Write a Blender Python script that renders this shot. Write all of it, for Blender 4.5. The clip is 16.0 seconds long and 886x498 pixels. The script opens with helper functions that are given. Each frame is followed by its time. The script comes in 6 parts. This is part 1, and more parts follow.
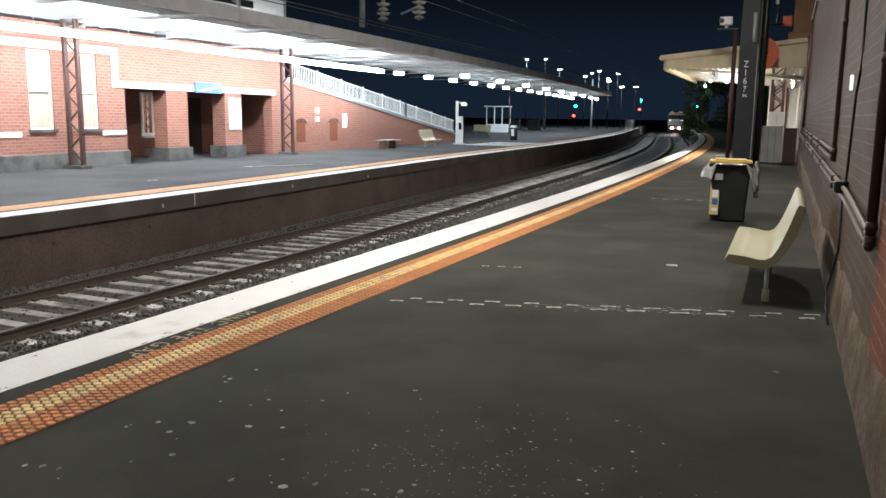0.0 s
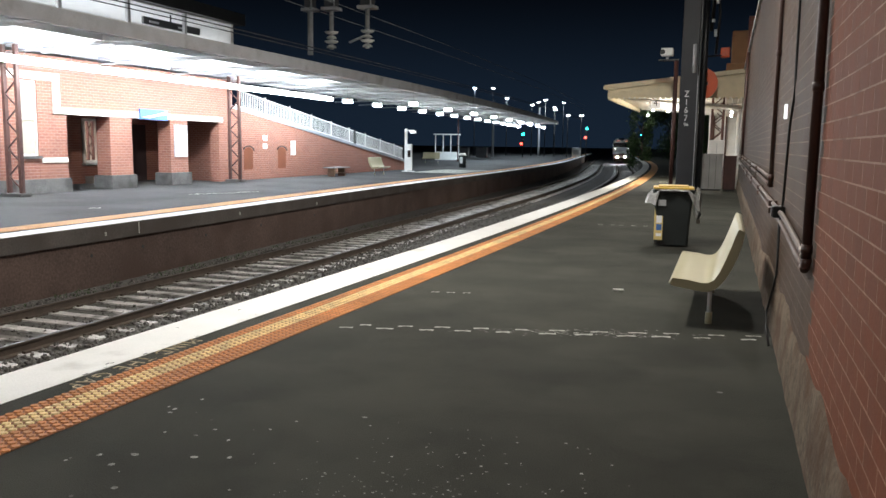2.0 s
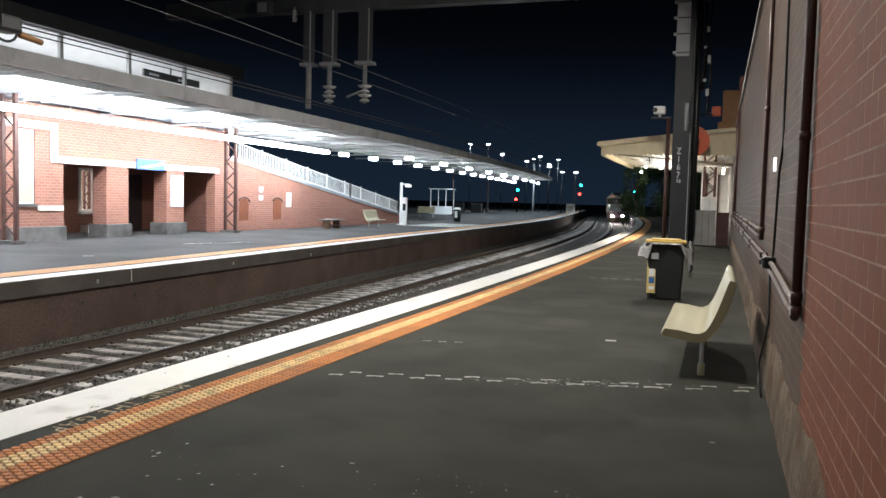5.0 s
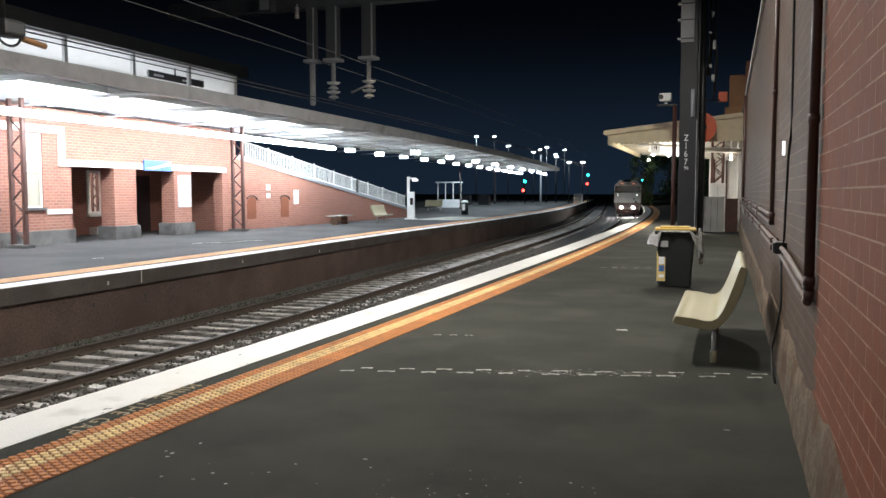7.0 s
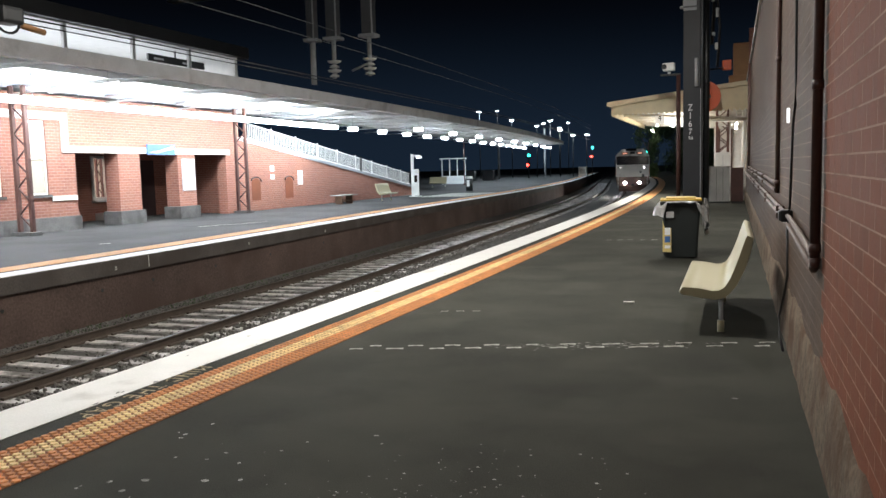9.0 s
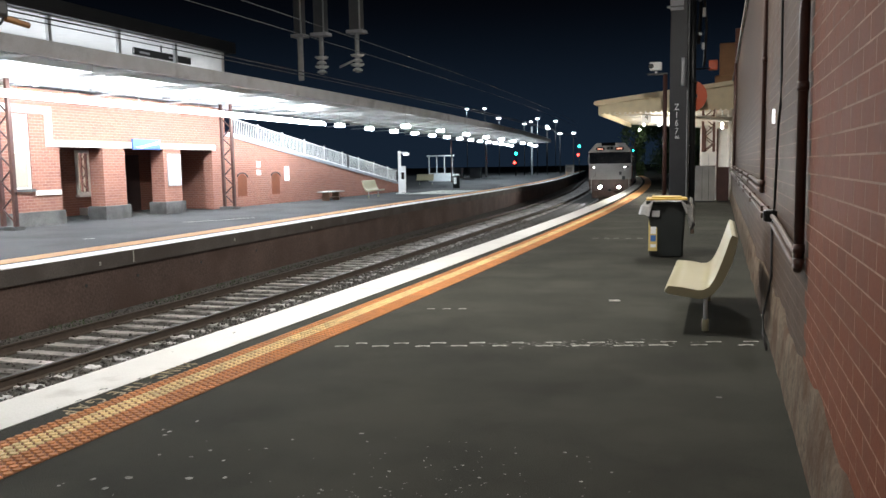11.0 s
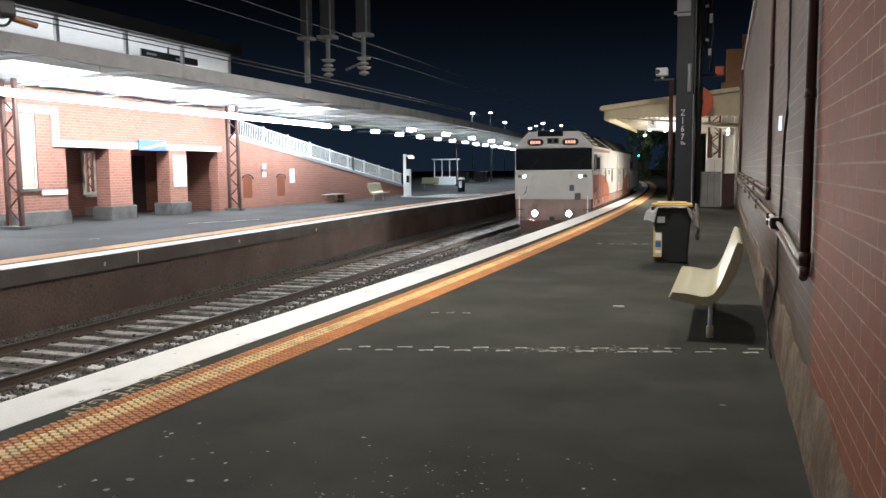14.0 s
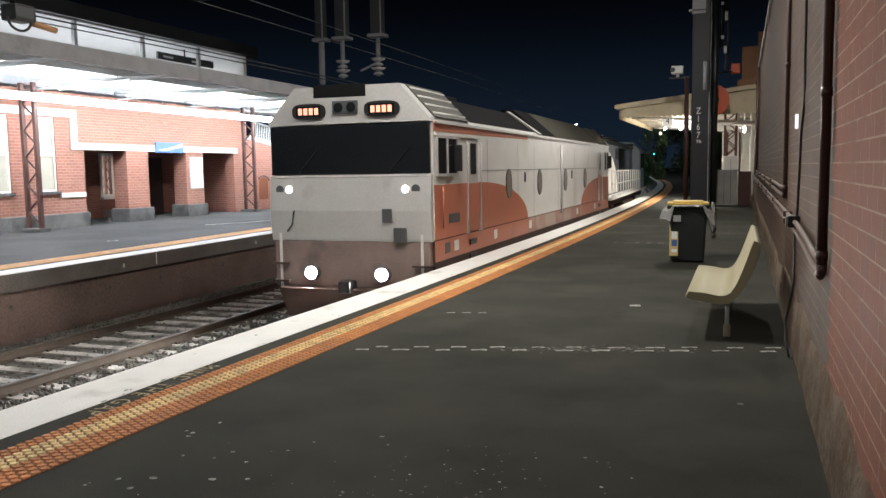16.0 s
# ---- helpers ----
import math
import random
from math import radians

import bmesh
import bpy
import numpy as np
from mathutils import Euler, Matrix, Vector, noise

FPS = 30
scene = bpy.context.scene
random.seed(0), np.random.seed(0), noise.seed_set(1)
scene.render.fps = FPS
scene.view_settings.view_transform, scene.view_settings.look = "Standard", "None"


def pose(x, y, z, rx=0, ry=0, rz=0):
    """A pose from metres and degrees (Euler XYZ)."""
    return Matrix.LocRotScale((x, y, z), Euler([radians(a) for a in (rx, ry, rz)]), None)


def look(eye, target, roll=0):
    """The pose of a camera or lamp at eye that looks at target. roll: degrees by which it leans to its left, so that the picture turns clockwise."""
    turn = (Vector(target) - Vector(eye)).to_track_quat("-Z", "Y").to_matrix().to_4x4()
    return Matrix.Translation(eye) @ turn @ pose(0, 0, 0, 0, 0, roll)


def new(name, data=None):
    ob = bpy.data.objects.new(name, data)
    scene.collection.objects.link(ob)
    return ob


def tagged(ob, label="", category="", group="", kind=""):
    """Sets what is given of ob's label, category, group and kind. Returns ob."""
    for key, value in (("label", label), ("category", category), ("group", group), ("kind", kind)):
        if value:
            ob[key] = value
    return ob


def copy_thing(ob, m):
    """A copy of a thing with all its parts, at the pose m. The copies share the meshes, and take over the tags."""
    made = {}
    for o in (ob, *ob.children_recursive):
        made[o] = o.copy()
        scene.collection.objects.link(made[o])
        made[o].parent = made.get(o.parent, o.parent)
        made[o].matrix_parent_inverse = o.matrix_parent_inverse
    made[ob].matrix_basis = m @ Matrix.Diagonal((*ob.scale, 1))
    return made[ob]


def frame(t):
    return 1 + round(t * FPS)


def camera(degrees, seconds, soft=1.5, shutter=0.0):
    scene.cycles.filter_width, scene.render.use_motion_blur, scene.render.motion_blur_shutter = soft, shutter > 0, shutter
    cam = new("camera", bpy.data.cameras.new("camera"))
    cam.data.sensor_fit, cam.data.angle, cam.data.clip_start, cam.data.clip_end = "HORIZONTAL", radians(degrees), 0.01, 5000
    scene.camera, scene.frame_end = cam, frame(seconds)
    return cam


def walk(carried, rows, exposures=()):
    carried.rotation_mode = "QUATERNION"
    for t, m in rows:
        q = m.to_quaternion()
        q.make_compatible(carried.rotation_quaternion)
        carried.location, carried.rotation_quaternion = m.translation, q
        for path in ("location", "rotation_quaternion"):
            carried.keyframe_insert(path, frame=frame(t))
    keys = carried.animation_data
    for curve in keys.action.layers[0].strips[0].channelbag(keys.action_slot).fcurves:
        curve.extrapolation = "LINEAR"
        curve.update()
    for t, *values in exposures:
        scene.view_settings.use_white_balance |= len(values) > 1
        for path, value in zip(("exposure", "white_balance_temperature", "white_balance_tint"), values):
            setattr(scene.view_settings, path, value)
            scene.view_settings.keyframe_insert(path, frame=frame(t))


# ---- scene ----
cam = camera(57.4, 16.0)

PATH = [
    (0, (-0.04, 0.014, 1.641), (-0.799, 1.835, 1.316), 0.7),
    (0.5, (-0.039, 0.004, 1.637), (-0.776, 1.837, 1.326), 0.9),
    (1, (-0.042, 0.0, 1.63), (-0.756, 1.844, 1.33), 0.9),
    (1.5, (-0.037, 0.003, 1.634), (-0.722, 1.861, 1.351), 0.8),
    (2, (-0.029, -0.001, 1.632), (-0.677, 1.874, 1.375), 0.8),
    (2.5, (-0.03, 0.021, 1.607), (-0.63, 1.913, 1.362), 0.8),
    (3, (-0.02, 0.007, 1.601), (-0.585, 1.914, 1.391), 0.9),
    (3.5, (-0.027, 0.017, 1.573), (-0.58, 1.928, 1.366), 1.1),
    (4, (-0.025, 0.025, 1.562), (-0.597, 1.932, 1.368), 1.7),
    (4.2, (-0.004, 0.005, 1.572), (-0.624, 1.9, 1.418), 2.0),
    (6.3, (-0.012, 0.0, 1.56), (-0.661, 1.889, 1.45), 0.9),
    (6.5, (-0.018, 0.021, 1.566), (-0.668, 1.909, 1.449), 0.5),
    (7, (-0.009, 0.024, 1.567), (-0.67, 1.906, 1.428), -0.0),
    (7.5, (-0.006, 0.022, 1.573), (-0.677, 1.899, 1.409), -0.7),
    (8, (-0.01, 0.034, 1.571), (-0.688, 1.906, 1.384), -1.2),
    (8.5, (0.005, 0.014, 1.568), (-0.677, 1.884, 1.375), -1.5),
    (9, (-0.003, 0.018, 1.566), (-0.677, 1.891, 1.37), -1.5),
    (11.5, (-0.003, 0.019, 1.572), (-0.644, 1.903, 1.368), -1.0),
    (12, (-0.003, 0.007, 1.566), (-0.648, 1.889, 1.364), -0.9),
    (12.5, (0.0, 0.006, 1.569), (-0.648, 1.887, 1.368), -0.8),
    (13, (0.003, 0.026, 1.573), (-0.64, 1.909, 1.375), -0.7),
    (13.5, (0.003, 0.002, 1.572), (-0.644, 1.884, 1.376), -0.6),
    (14, (-0.006, 0.031, 1.575), (-0.659, 1.911, 1.38), -0.5),
    (14.5, (-0.005, 0.029, 1.581), (-0.662, 1.908, 1.39), -0.6),
    (15, (0.002, 0.034, 1.581), (-0.663, 1.91, 1.391), -0.8),
    (15.5, (-0.003, 0.02, 1.569), (-0.671, 1.894, 1.371), -0.8),
    (16, (-0.004, -0.008, 1.583), (-0.692, 1.86, 1.388), -0.9),
]
walk(cam, [(t, look(eye, aim, roll)) for t, eye, aim, roll in PATH], [(0, -0.08), (2.0, 0.0), (12.0, 0.0), (14.0, -0.12), (16.0, -0.28)])

# ---- world and lights ----
world = bpy.data.worlds.new("night")
world.use_nodes = True
# night sky: near black overhead, blue along the horizon in place of lens haze
wn, wl = world.node_tree.nodes, world.node_tree.links
coord, split, fade, tint = (wn.new("ShaderNode" + k) for k in ("TexCoord", "SeparateXYZ", "MapRange", "Mix"))
wl.new(coord.outputs["Generated"], split.inputs[0])
wl.new(split.outputs["Z"], fade.inputs["Value"])
fade.interpolation_type = "SMOOTHERSTEP"
fade.inputs["From Min"].default_value, fade.inputs["From Max"].default_value = -0.02, 0.24
tint.data_type = "RGBA"
tint.inputs["A"].default_value, tint.inputs["B"].default_value = (0.14, 0.27, 0.50, 1), (0.016, 0.020, 0.034, 1)
wl.new(fade.outputs["Result"], tint.inputs["Factor"])
wl.new(tint.outputs["Result"], wn["Background"].inputs[0])
wn["Background"].inputs[1].default_value = 0.06
scene.world = world


def area_lamp(name, m, sx, sy, watts, colour):
    data = bpy.data.lights.new(name, "AREA")
    data.shape, data.size, data.size_y, data.energy, data.color = "RECTANGLE", sx, sy, watts, colour
    ob = new(name, data)
    ob.matrix_world = m
    return ob


COOL, WARM = (0.70, 0.86, 1.0), (1.0, 0.96, 0.89)
# strips of tubes below the canopy over the far platform
for yy, watts in ((12, 35), (24, 50)):
    area_lamp("canopy_light", pose(-17.2, yy, 3.55), 0.6, 10, watts, COOL)
for yy in (38, 52, 70, 86):
    area_lamp("canopy_light", pose(-18.0 - (yy - 32) * 0.05, yy, 3.5), 0.8, 12, 210, COOL)
area_lamp("canopy_light", pose(-25.2, 77.5, 3.6), 0.8, 8, 420, COOL)
# tall lamps over the car park beyond the far platform
for x, y, z in ((-36.5, 119.6, 10.0), (-30.9, 119.6, 8.5), (-24.9, 119.6, 8.2), (-30.1, 149.6, 9.3)):
    data = bpy.data.lights.new("car_park_light", "POINT")
    data.energy, data.color, data.shadow_soft_size = 1800, COOL, 0.12
    new("car_park_light", data).location = (x, y, z)
# lamps over the near platform, above and behind the camera
area_lamp("platform_and_fill_light", pose(-3.2, 9.5, 6.2), 0.3, 1.4, 440, WARM)
# unseen fill lamp above the rails, added to brighten the tracks
area_lamp("platform_and_fill_light", pose(-7.2, 7.5, 7.4), 0.3, 1.4, 220, WARM)
area_lamp("platform_and_fill_light", pose(-5.2, -6.0, 6.4), 0.3, 1.4, 450, WARM)
# unseen fill lamp, tilted trackwards to brighten the locomotive's side
area_lamp("platform_and_fill_light", pose(-0.9, 21.0, 8.6, 0, 26), 0.3, 1.4, 900, WARM)
area_lamp("platform_and_fill_light", pose(-8.4, 97.0, 7.0), 0.4, 0.8, 110, WARM)
# lamps below the near canopy and in the upper concourse
area_lamp("canopy_light", pose(-2.6, 38.0, 3.0), 1.2, 8, 400, (1.0, 0.97, 0.92))
area_lamp("canopy_light", pose(-2.6, 38.0, 2.8, 180), 1.2, 8, 260, (1.0, 0.97, 0.92))
area_lamp("concourse_light", pose(-20.9, 20.3, 6.15), 1.0, 14.8, 600, (0.95, 0.97, 1.0))
# lamp on the platform behind the station building, seen through the porch
area_lamp("passage_light", pose(-23.6, 24.6, 3.0), 0.5, 2.0, 420, WARM)


# ---- materials ----
def mat(name, colour, rough=0.6, metal=0.0, var=0.25, scale=6.0, fine=60.0, bump=0.15, dirt=None, dirt_at=0.58, spec=0.5, pieces=0.0, emit=0.0):
    m = bpy.data.materials.new(name)
    m.use_nodes = True
    n, l = m.node_tree.nodes, m.node_tree.links
    p = n["Principled BSDF"]
    geo = n.new("ShaderNodeTexCoord")
    big, small = n.new("ShaderNodeTexNoise"), n.new("ShaderNodeTexNoise")
    big.inputs["Scale"].default_value, small.inputs["Scale"].default_value = scale, fine
    big.inputs["Detail"].default_value, small.inputs["Detail"].default_value = 5, 4
    where = geo.outputs["Object"]
    if pieces:
        whose, far_off, moved = n.new("ShaderNodeObjectInfo"), n.new("ShaderNodeMath"), n.new("ShaderNodeVectorMath")
        far_off.operation = "MULTIPLY"
        far_off.inputs[1].default_value = 61.0
        l.new(whose.outputs["Random"], far_off.inputs[0])
        l.new(where, moved.inputs[0])
        l.new(far_off.outputs[0], moved.inputs[1])
        where = moved.outputs[0]
    for t in (big, small):
        l.new(where, t.inputs["Vector"])
    add = n.new("ShaderNodeMath")
    add.operation = "ADD"
    l.new(big.outputs["Fac"], add.inputs[0])
    l.new(small.outputs["Fac"], add.inputs[1])
    ramp = n.new("ShaderNodeMapRange")
    ramp.inputs["From Min"].default_value, ramp.inputs["From Max"].default_value = 0.7, 1.3
    ramp.inputs["To Min"].default_value, ramp.inputs["To Max"].default_value = 1 - var, 1 + var
    l.new(add.outputs[0], ramp.inputs["Value"])
    value = ramp.outputs["Result"]
    if pieces:
        info = n.new("ShaderNodeObjectInfo")
        isle = n.new("ShaderNodeNewGeometry")
        both = n.new("ShaderNodeMath")
        both.operation = "ADD"
        l.new(info.outputs["Random"], both.inputs[0])
        l.new(isle.outputs["Random Per Island"], both.inputs[1])
        frac = n.new("ShaderNodeMath")
        frac.operation = "FRACT"
        l.new(both.outputs[0], frac.inputs[0])
        pr = n.new("ShaderNodeMapRange")
        pr.inputs["To Min"].default_value, pr.inputs["To Max"].default_value = 1 - pieces, 1 + pieces
        l.new(frac.outputs[0], pr.inputs["Value"])
        mul = n.new("ShaderNodeMath")
        mul.operation = "MULTIPLY"
        l.new(value, mul.inputs[0])
        l.new(pr.outputs["Result"], mul.inputs[1])
        value = mul.outputs[0]
    mix = n.new("ShaderNodeVectorMath")
    mix.operation = "SCALE"
    mix.inputs[0].default_value = colour
    l.new(value, mix.inputs["Scale"])
    out = mix.outputs[0]
    if dirt:
        patch = n.new("ShaderNodeTexNoise")
        patch.inputs["Scale"].default_value, patch.inputs["Detail"].default_value = scale * 0.6, 8
        l.new(where, patch.inputs["Vector"])
        edge = n.new("ShaderNodeMapRange")
        edge.inputs["From Min"].default_value, edge.inputs["From Max"].default_value = dirt_at - 0.06, dirt_at + 0.08
        l.new(patch.outputs["Fac"], edge.inputs["Value"])
        blend = n.new("ShaderNodeMix")
        blend.data_type = "RGBA"
        l.new(edge.outputs["Result"], blend.inputs["Factor"])
        l.new(out, blend.inputs["A"])
        blend.inputs["B"].default_value = (*dirt, 1)
        out = blend.outputs["Result"]
    l.new(out, p.inputs["Base Color"])
    rr = n.new("ShaderNodeMapRange")
    rr.inputs["To Min"].default_value, rr.inputs["To Max"].default_value = max(0.02, rough - 0.12), min(1, rough + 0.12)
    l.new(big.outputs["Fac"], rr.inputs["Value"])
    l.new(rr.outputs["Result"], p.inputs["Roughness"])
    p.inputs["Metallic"].default_value, p.inputs["Specular IOR Level"].default_value = metal, spec
    if bump:
        b = n.new("ShaderNodeBump")
        b.inputs["Strength"].default_value, b.inputs["Distance"].default_value = bump, 0.01
        l.new(small.outputs["Fac"], b.inputs["Height"])
        l.new(b.outputs[0], p.inputs["Normal"])
    if emit:
        p.inputs["Emission Color"].default_value, p.inputs["Emission Strength"].default_value = (*colour, 1), emit
    return m


def glow(name, colour, strength):
    m = bpy.data.materials.new(name)
    m.use_nodes = True
    p = m.node_tree.nodes["Principled BSDF"]
    p.inputs["Base Color"].default_value = (*colour, 1)
    p.inputs["Emission Color"].default_value, p.inputs["Emission Strength"].default_value = (*colour, 1), strength
    return m


def brick_mat(name, c1, c2, mortar):
    """Small courses for walls far off, on faces along either axis."""
    m = mat(name, c1, 0.8, 0, 0.3, 1.2, 30, 0.2)
    n, l = m.node_tree.nodes, m.node_tree.links
    geo = n.new("ShaderNodeTexCoord")
    sep, com = n.new("ShaderNodeSeparateXYZ"), n.new("ShaderNodeCombineXYZ")
    l.new(geo.outputs["Object"], sep.inputs[0])
    run = n.new("ShaderNodeMath")
    l.new(sep.outputs[0], run.inputs[0])
    l.new(sep.outputs[1], run.inputs[1])
    l.new(run.outputs[0], com.inputs[0])
    l.new(sep.outputs[2], com.inputs[1])
    br = n.new("ShaderNodeTexBrick")
    br.inputs["Scale"].default_value = 1.0
    br.inputs["Color1"].default_value, br.inputs["Color2"].default_value, br.inputs["Mortar"].default_value = (*c1, 1), (*c2, 1), (*mortar, 1)
    br.inputs["Brick Width"].default_value, br.inputs["Row Height"].default_value, br.inputs["Mortar Size"].default_value = 0.24, 0.090, 0.008
    l.new(com.outputs[0], br.inputs["Vector"])
    p = n["Principled BSDF"]
    old = p.inputs["Base Color"].links[0].from_socket
    blend = n.new("ShaderNodeMix")
    blend.data_type, blend.blend_type = "RGBA", "MIX"
    blend.inputs["Factor"].default_value = 0.7
    l.new(old, blend.inputs["A"])
    l.new(br.outputs["Color"], blend.inputs["B"])
    l.new(blend.outputs["Result"], p.inputs["Base Color"])
    return m


ASPHALT = mat("asphalt", (0.056, 0.0565, 0.0475), 0.8, 0, 0.34, 1.3, 130, 0.7, (0.072, 0.0725, 0.060), 0.55, spec=0.06)
ASPHALT_FAR = mat("asphalt_far", (0.046, 0.045, 0.045), 0.8, 0, 0.45, 0.7, 60, 0.4, (0.026, 0.025, 0.025), 0.52, spec=0.2)
PAINT_WHITE = mat("line_paint", (0.90, 0.89, 0.86), 0.6, 0, 0.06, 2.5, 60, 0.25, (0.60, 0.58, 0.54), 0.68)
CHALK = mat("worn_paint", (0.56, 0.56, 0.50), 0.8, 0, 0.35, 14, 120, 0.3, (0.09, 0.09, 0.075), 0.52)
GAP_PAINT = mat("yellowed_paint", (0.60, 0.50, 0.32), 0.8, 0, 0.3, 16, 120, 0.3, (0.06, 0.055, 0.045), 0.57)
TACTILE = mat("tactile_orange", (0.64, 0.255, 0.08), 0.6, 0, 0.28, 1.5, 90, 0.2, pieces=0.14)
TACTILE_YELLOW = mat("tactile_yellow", (0.86, 0.66, 0.31), 0.6, 0, 0.25, 3, 90, 0.2, pieces=0.16)
TACTILE_BASE = mat("tactile_base", (0.25, 0.095, 0.038), 0.8, 0, 0.3, 4, 90, 0.2)
TACTILE_FAR = mat("tactile_far", (0.66, 0.33, 0.125), 0.7, 0, 0.25, 3, 40, 0.2)
CONCRETE = mat("concrete", (0.33, 0.32, 0.30), 0.85, 0, 0.25, 2, 70, 0.4, (0.17, 0.16, 0.14), 0.58)
RENDER = mat("cement_render", (0.150, 0.116, 0.086), 0.95, 0, 0.35, 4.5, 26, 1.0, (0.105, 0.068, 0.048), 0.55, spec=0.1)
COPING = mat("dark_coping", (0.088, 0.076, 0.068), 0.9, 0, 0.35, 1.2, 40, 0.4, (0.068, 0.055, 0.047), 0.53)
FACE = mat("platform_face", (0.105, 0.070, 0.058), 0.95, 0, 0.40, 0.9, 22, 0.7, (0.080, 0.050, 0.040), 0.54)
BALLAST = mat("ballast", (0.115, 0.108, 0.10), 0.95, 0, 0.35, 8, 80, 0.9)
STONE = mat("ballast_stone", (0.135, 0.126, 0.116), 0.95, 0, 0.3, 8, 80, 0.4, pieces=0.4)
SLEEPER = mat("concrete_sleeper", (0.62, 0.60, 0.58), 0.85, 0, 0.3, 4, 50, 0.3, (0.20, 0.19, 0.175), 0.56, pieces=0.15)
RAIL = mat("rail_steel", (0.085, 0.064, 0.049), 0.8, 0.0, 0.3, 6, 90, 0.2)
RAIL_TOP = mat("rail_head", (0.12, 0.108, 0.098), 0.62, 0.3, 0.2, 6, 90, 0.05)
BRICK = mat("painted_brick", (0.205, 0.069, 0.035), 0.66, 0, 0.14, 2.6, 70, 0.18, (0.180, 0.063, 0.033), 0.58, spec=0.18, pieces=0.04)
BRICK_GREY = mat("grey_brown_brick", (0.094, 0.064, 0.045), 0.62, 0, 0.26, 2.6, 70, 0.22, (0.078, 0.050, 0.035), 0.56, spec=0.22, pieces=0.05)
MORTAR = mat("mortar", (0.38, 0.215, 0.155), 0.8, 0, 0.3, 5, 80, 0.4, (0.20, 0.095, 0.06), 0.56)
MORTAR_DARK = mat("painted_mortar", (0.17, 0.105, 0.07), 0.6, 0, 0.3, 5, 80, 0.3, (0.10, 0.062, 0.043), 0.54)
PIPE_RED = mat("painted_pipe", (0.060, 0.026, 0.021), 0.35, 0, 0.2, 9, 60, 0.08)
PIPE_GREY = mat("galvanised_conduit", (0.16, 0.115, 0.098), 0.45, 0.2, 0.2, 9, 60, 0.08)
CABLE = mat("black_cable", (0.012, 0.011, 0.011), 0.5, 0, 0.1, 9, 60, 0.0)
BLACK = mat("black_paint", (0.018, 0.019, 0.02), 0.4, 0, 0.2, 4, 60, 0.05)
MAST = mat("mast_grey", (0.10, 0.105, 0.11), 0.45, 0.2, 0.2, 2, 50, 0.1)
MAST_DARK = mat("mast_dark_grey", (0.026, 0.028, 0.033), 0.5, 0.1, 0.25, 2, 50, 0.1)
GALV = mat("galvanised", (0.48, 0.49, 0.50), 0.5, 0.15, 0.15, 6, 60, 0.1)
BENCH = mat("cream_fibreglass", (0.47, 0.43, 0.285), 0.32, 0, 0.05, 1.5, 60, 0.0)
BIN = mat("dark_green_plastic", (0.022, 0.026, 0.026), 0.45, 0, 0.15, 5, 120, 0.1)
YELLOW = mat("yellow_plastic", (0.66, 0.44, 0.06), 0.45, 0, 0.15, 6, 60, 0.05)
BAG = mat("clear_plastic_bag", (0.40, 0.40, 0.39), 0.25, 0, 0.3, 20, 60, 0.4)
STICKER = mat("yellow_sticker", (0.70, 0.55, 0.22), 0.5, 0, 0.1, 8, 60, 0.0)
INK = mat("dark_print", (0.04, 0.04, 0.05), 0.6, 0, 0.1, 8, 60, 0.0)
INK_BLUE = mat("blue_print", (0.06, 0.16, 0.42), 0.5, 0, 0.15, 8, 60, 0.0)
LETTER = mat("white_lettering", (0.92, 0.92, 0.92), 0.5, 0, 0.05, 8, 60, 0.0)
CREAM = mat("cream_paint", (0.68, 0.58, 0.38), 0.5, 0, 0.12, 3, 60, 0.1)
CREAM_PALE = mat("pale_cream_paint", (0.74, 0.70, 0.62), 0.5, 0, 0.12, 3, 60, 0.1)
WHITE = mat("white_paint", (0.78, 0.78, 0.76), 0.5, 0, 0.10, 3, 60, 0.1)
CANOPY = mat("canopy_lining", (0.70, 0.71, 0.72), 0.55, 0, 0.12, 2, 40, 0.1)
FASCIA = mat("canopy_fascia", (0.32, 0.33, 0.35), 0.6, 0, 0.15, 2, 40, 0.1)
CANOPY_EDGE = mat("canopy_edge_paint", (0.50, 0.51, 0.53), 0.6, 0, 0.15, 2, 40, 0.1, (0.36, 0.36, 0.37), 0.60)
FAR_BRICK = brick_mat("red_brick", (0.31, 0.125, 0.085), (0.225, 0.09, 0.064), (0.38, 0.255, 0.21))
BLUESTONE = mat("bluestone", (0.115, 0.11, 0.106), 0.9, 0, 0.35, 3, 50, 0.5, (0.07, 0.066, 0.062), 0.56, pieces=0.15)
IRON = mat("brown_ironwork", (0.075, 0.032, 0.026), 0.55, 0.1, 0.25, 6, 60, 0.1)
BLIND = mat("drawn_blind", (0.40, 0.37, 0.30), 0.7, 0, 0.1, 3, 60, 0.05)
# near-black brown: the shade inside the porch is put into this colour
PORCH_SHADE = mat("porch_shade_brown", (0.05, 0.03, 0.03), 0.9, 0, 0.2, 3, 60, 0.1)
BROWN = mat("brown_cornice", (0.30, 0.15, 0.06), 0.6, 0, 0.2, 3, 60, 0.1)
ORANGE_DISC = mat("orange_enamel", (0.70, 0.10, 0.02), 0.4, 0, 0.06, 3, 60, 0.0)
WOOD = mat("weathered_timber", (0.20, 0.12, 0.08), 0.8, 0, 0.3, 8, 90, 0.3)
LOCO_GREY = mat("loco_silver_grey", (0.54, 0.535, 0.525), 0.38, 0.1, 0.10, 1.5, 40, 0.05, (0.33, 0.31, 0.29), 0.66)
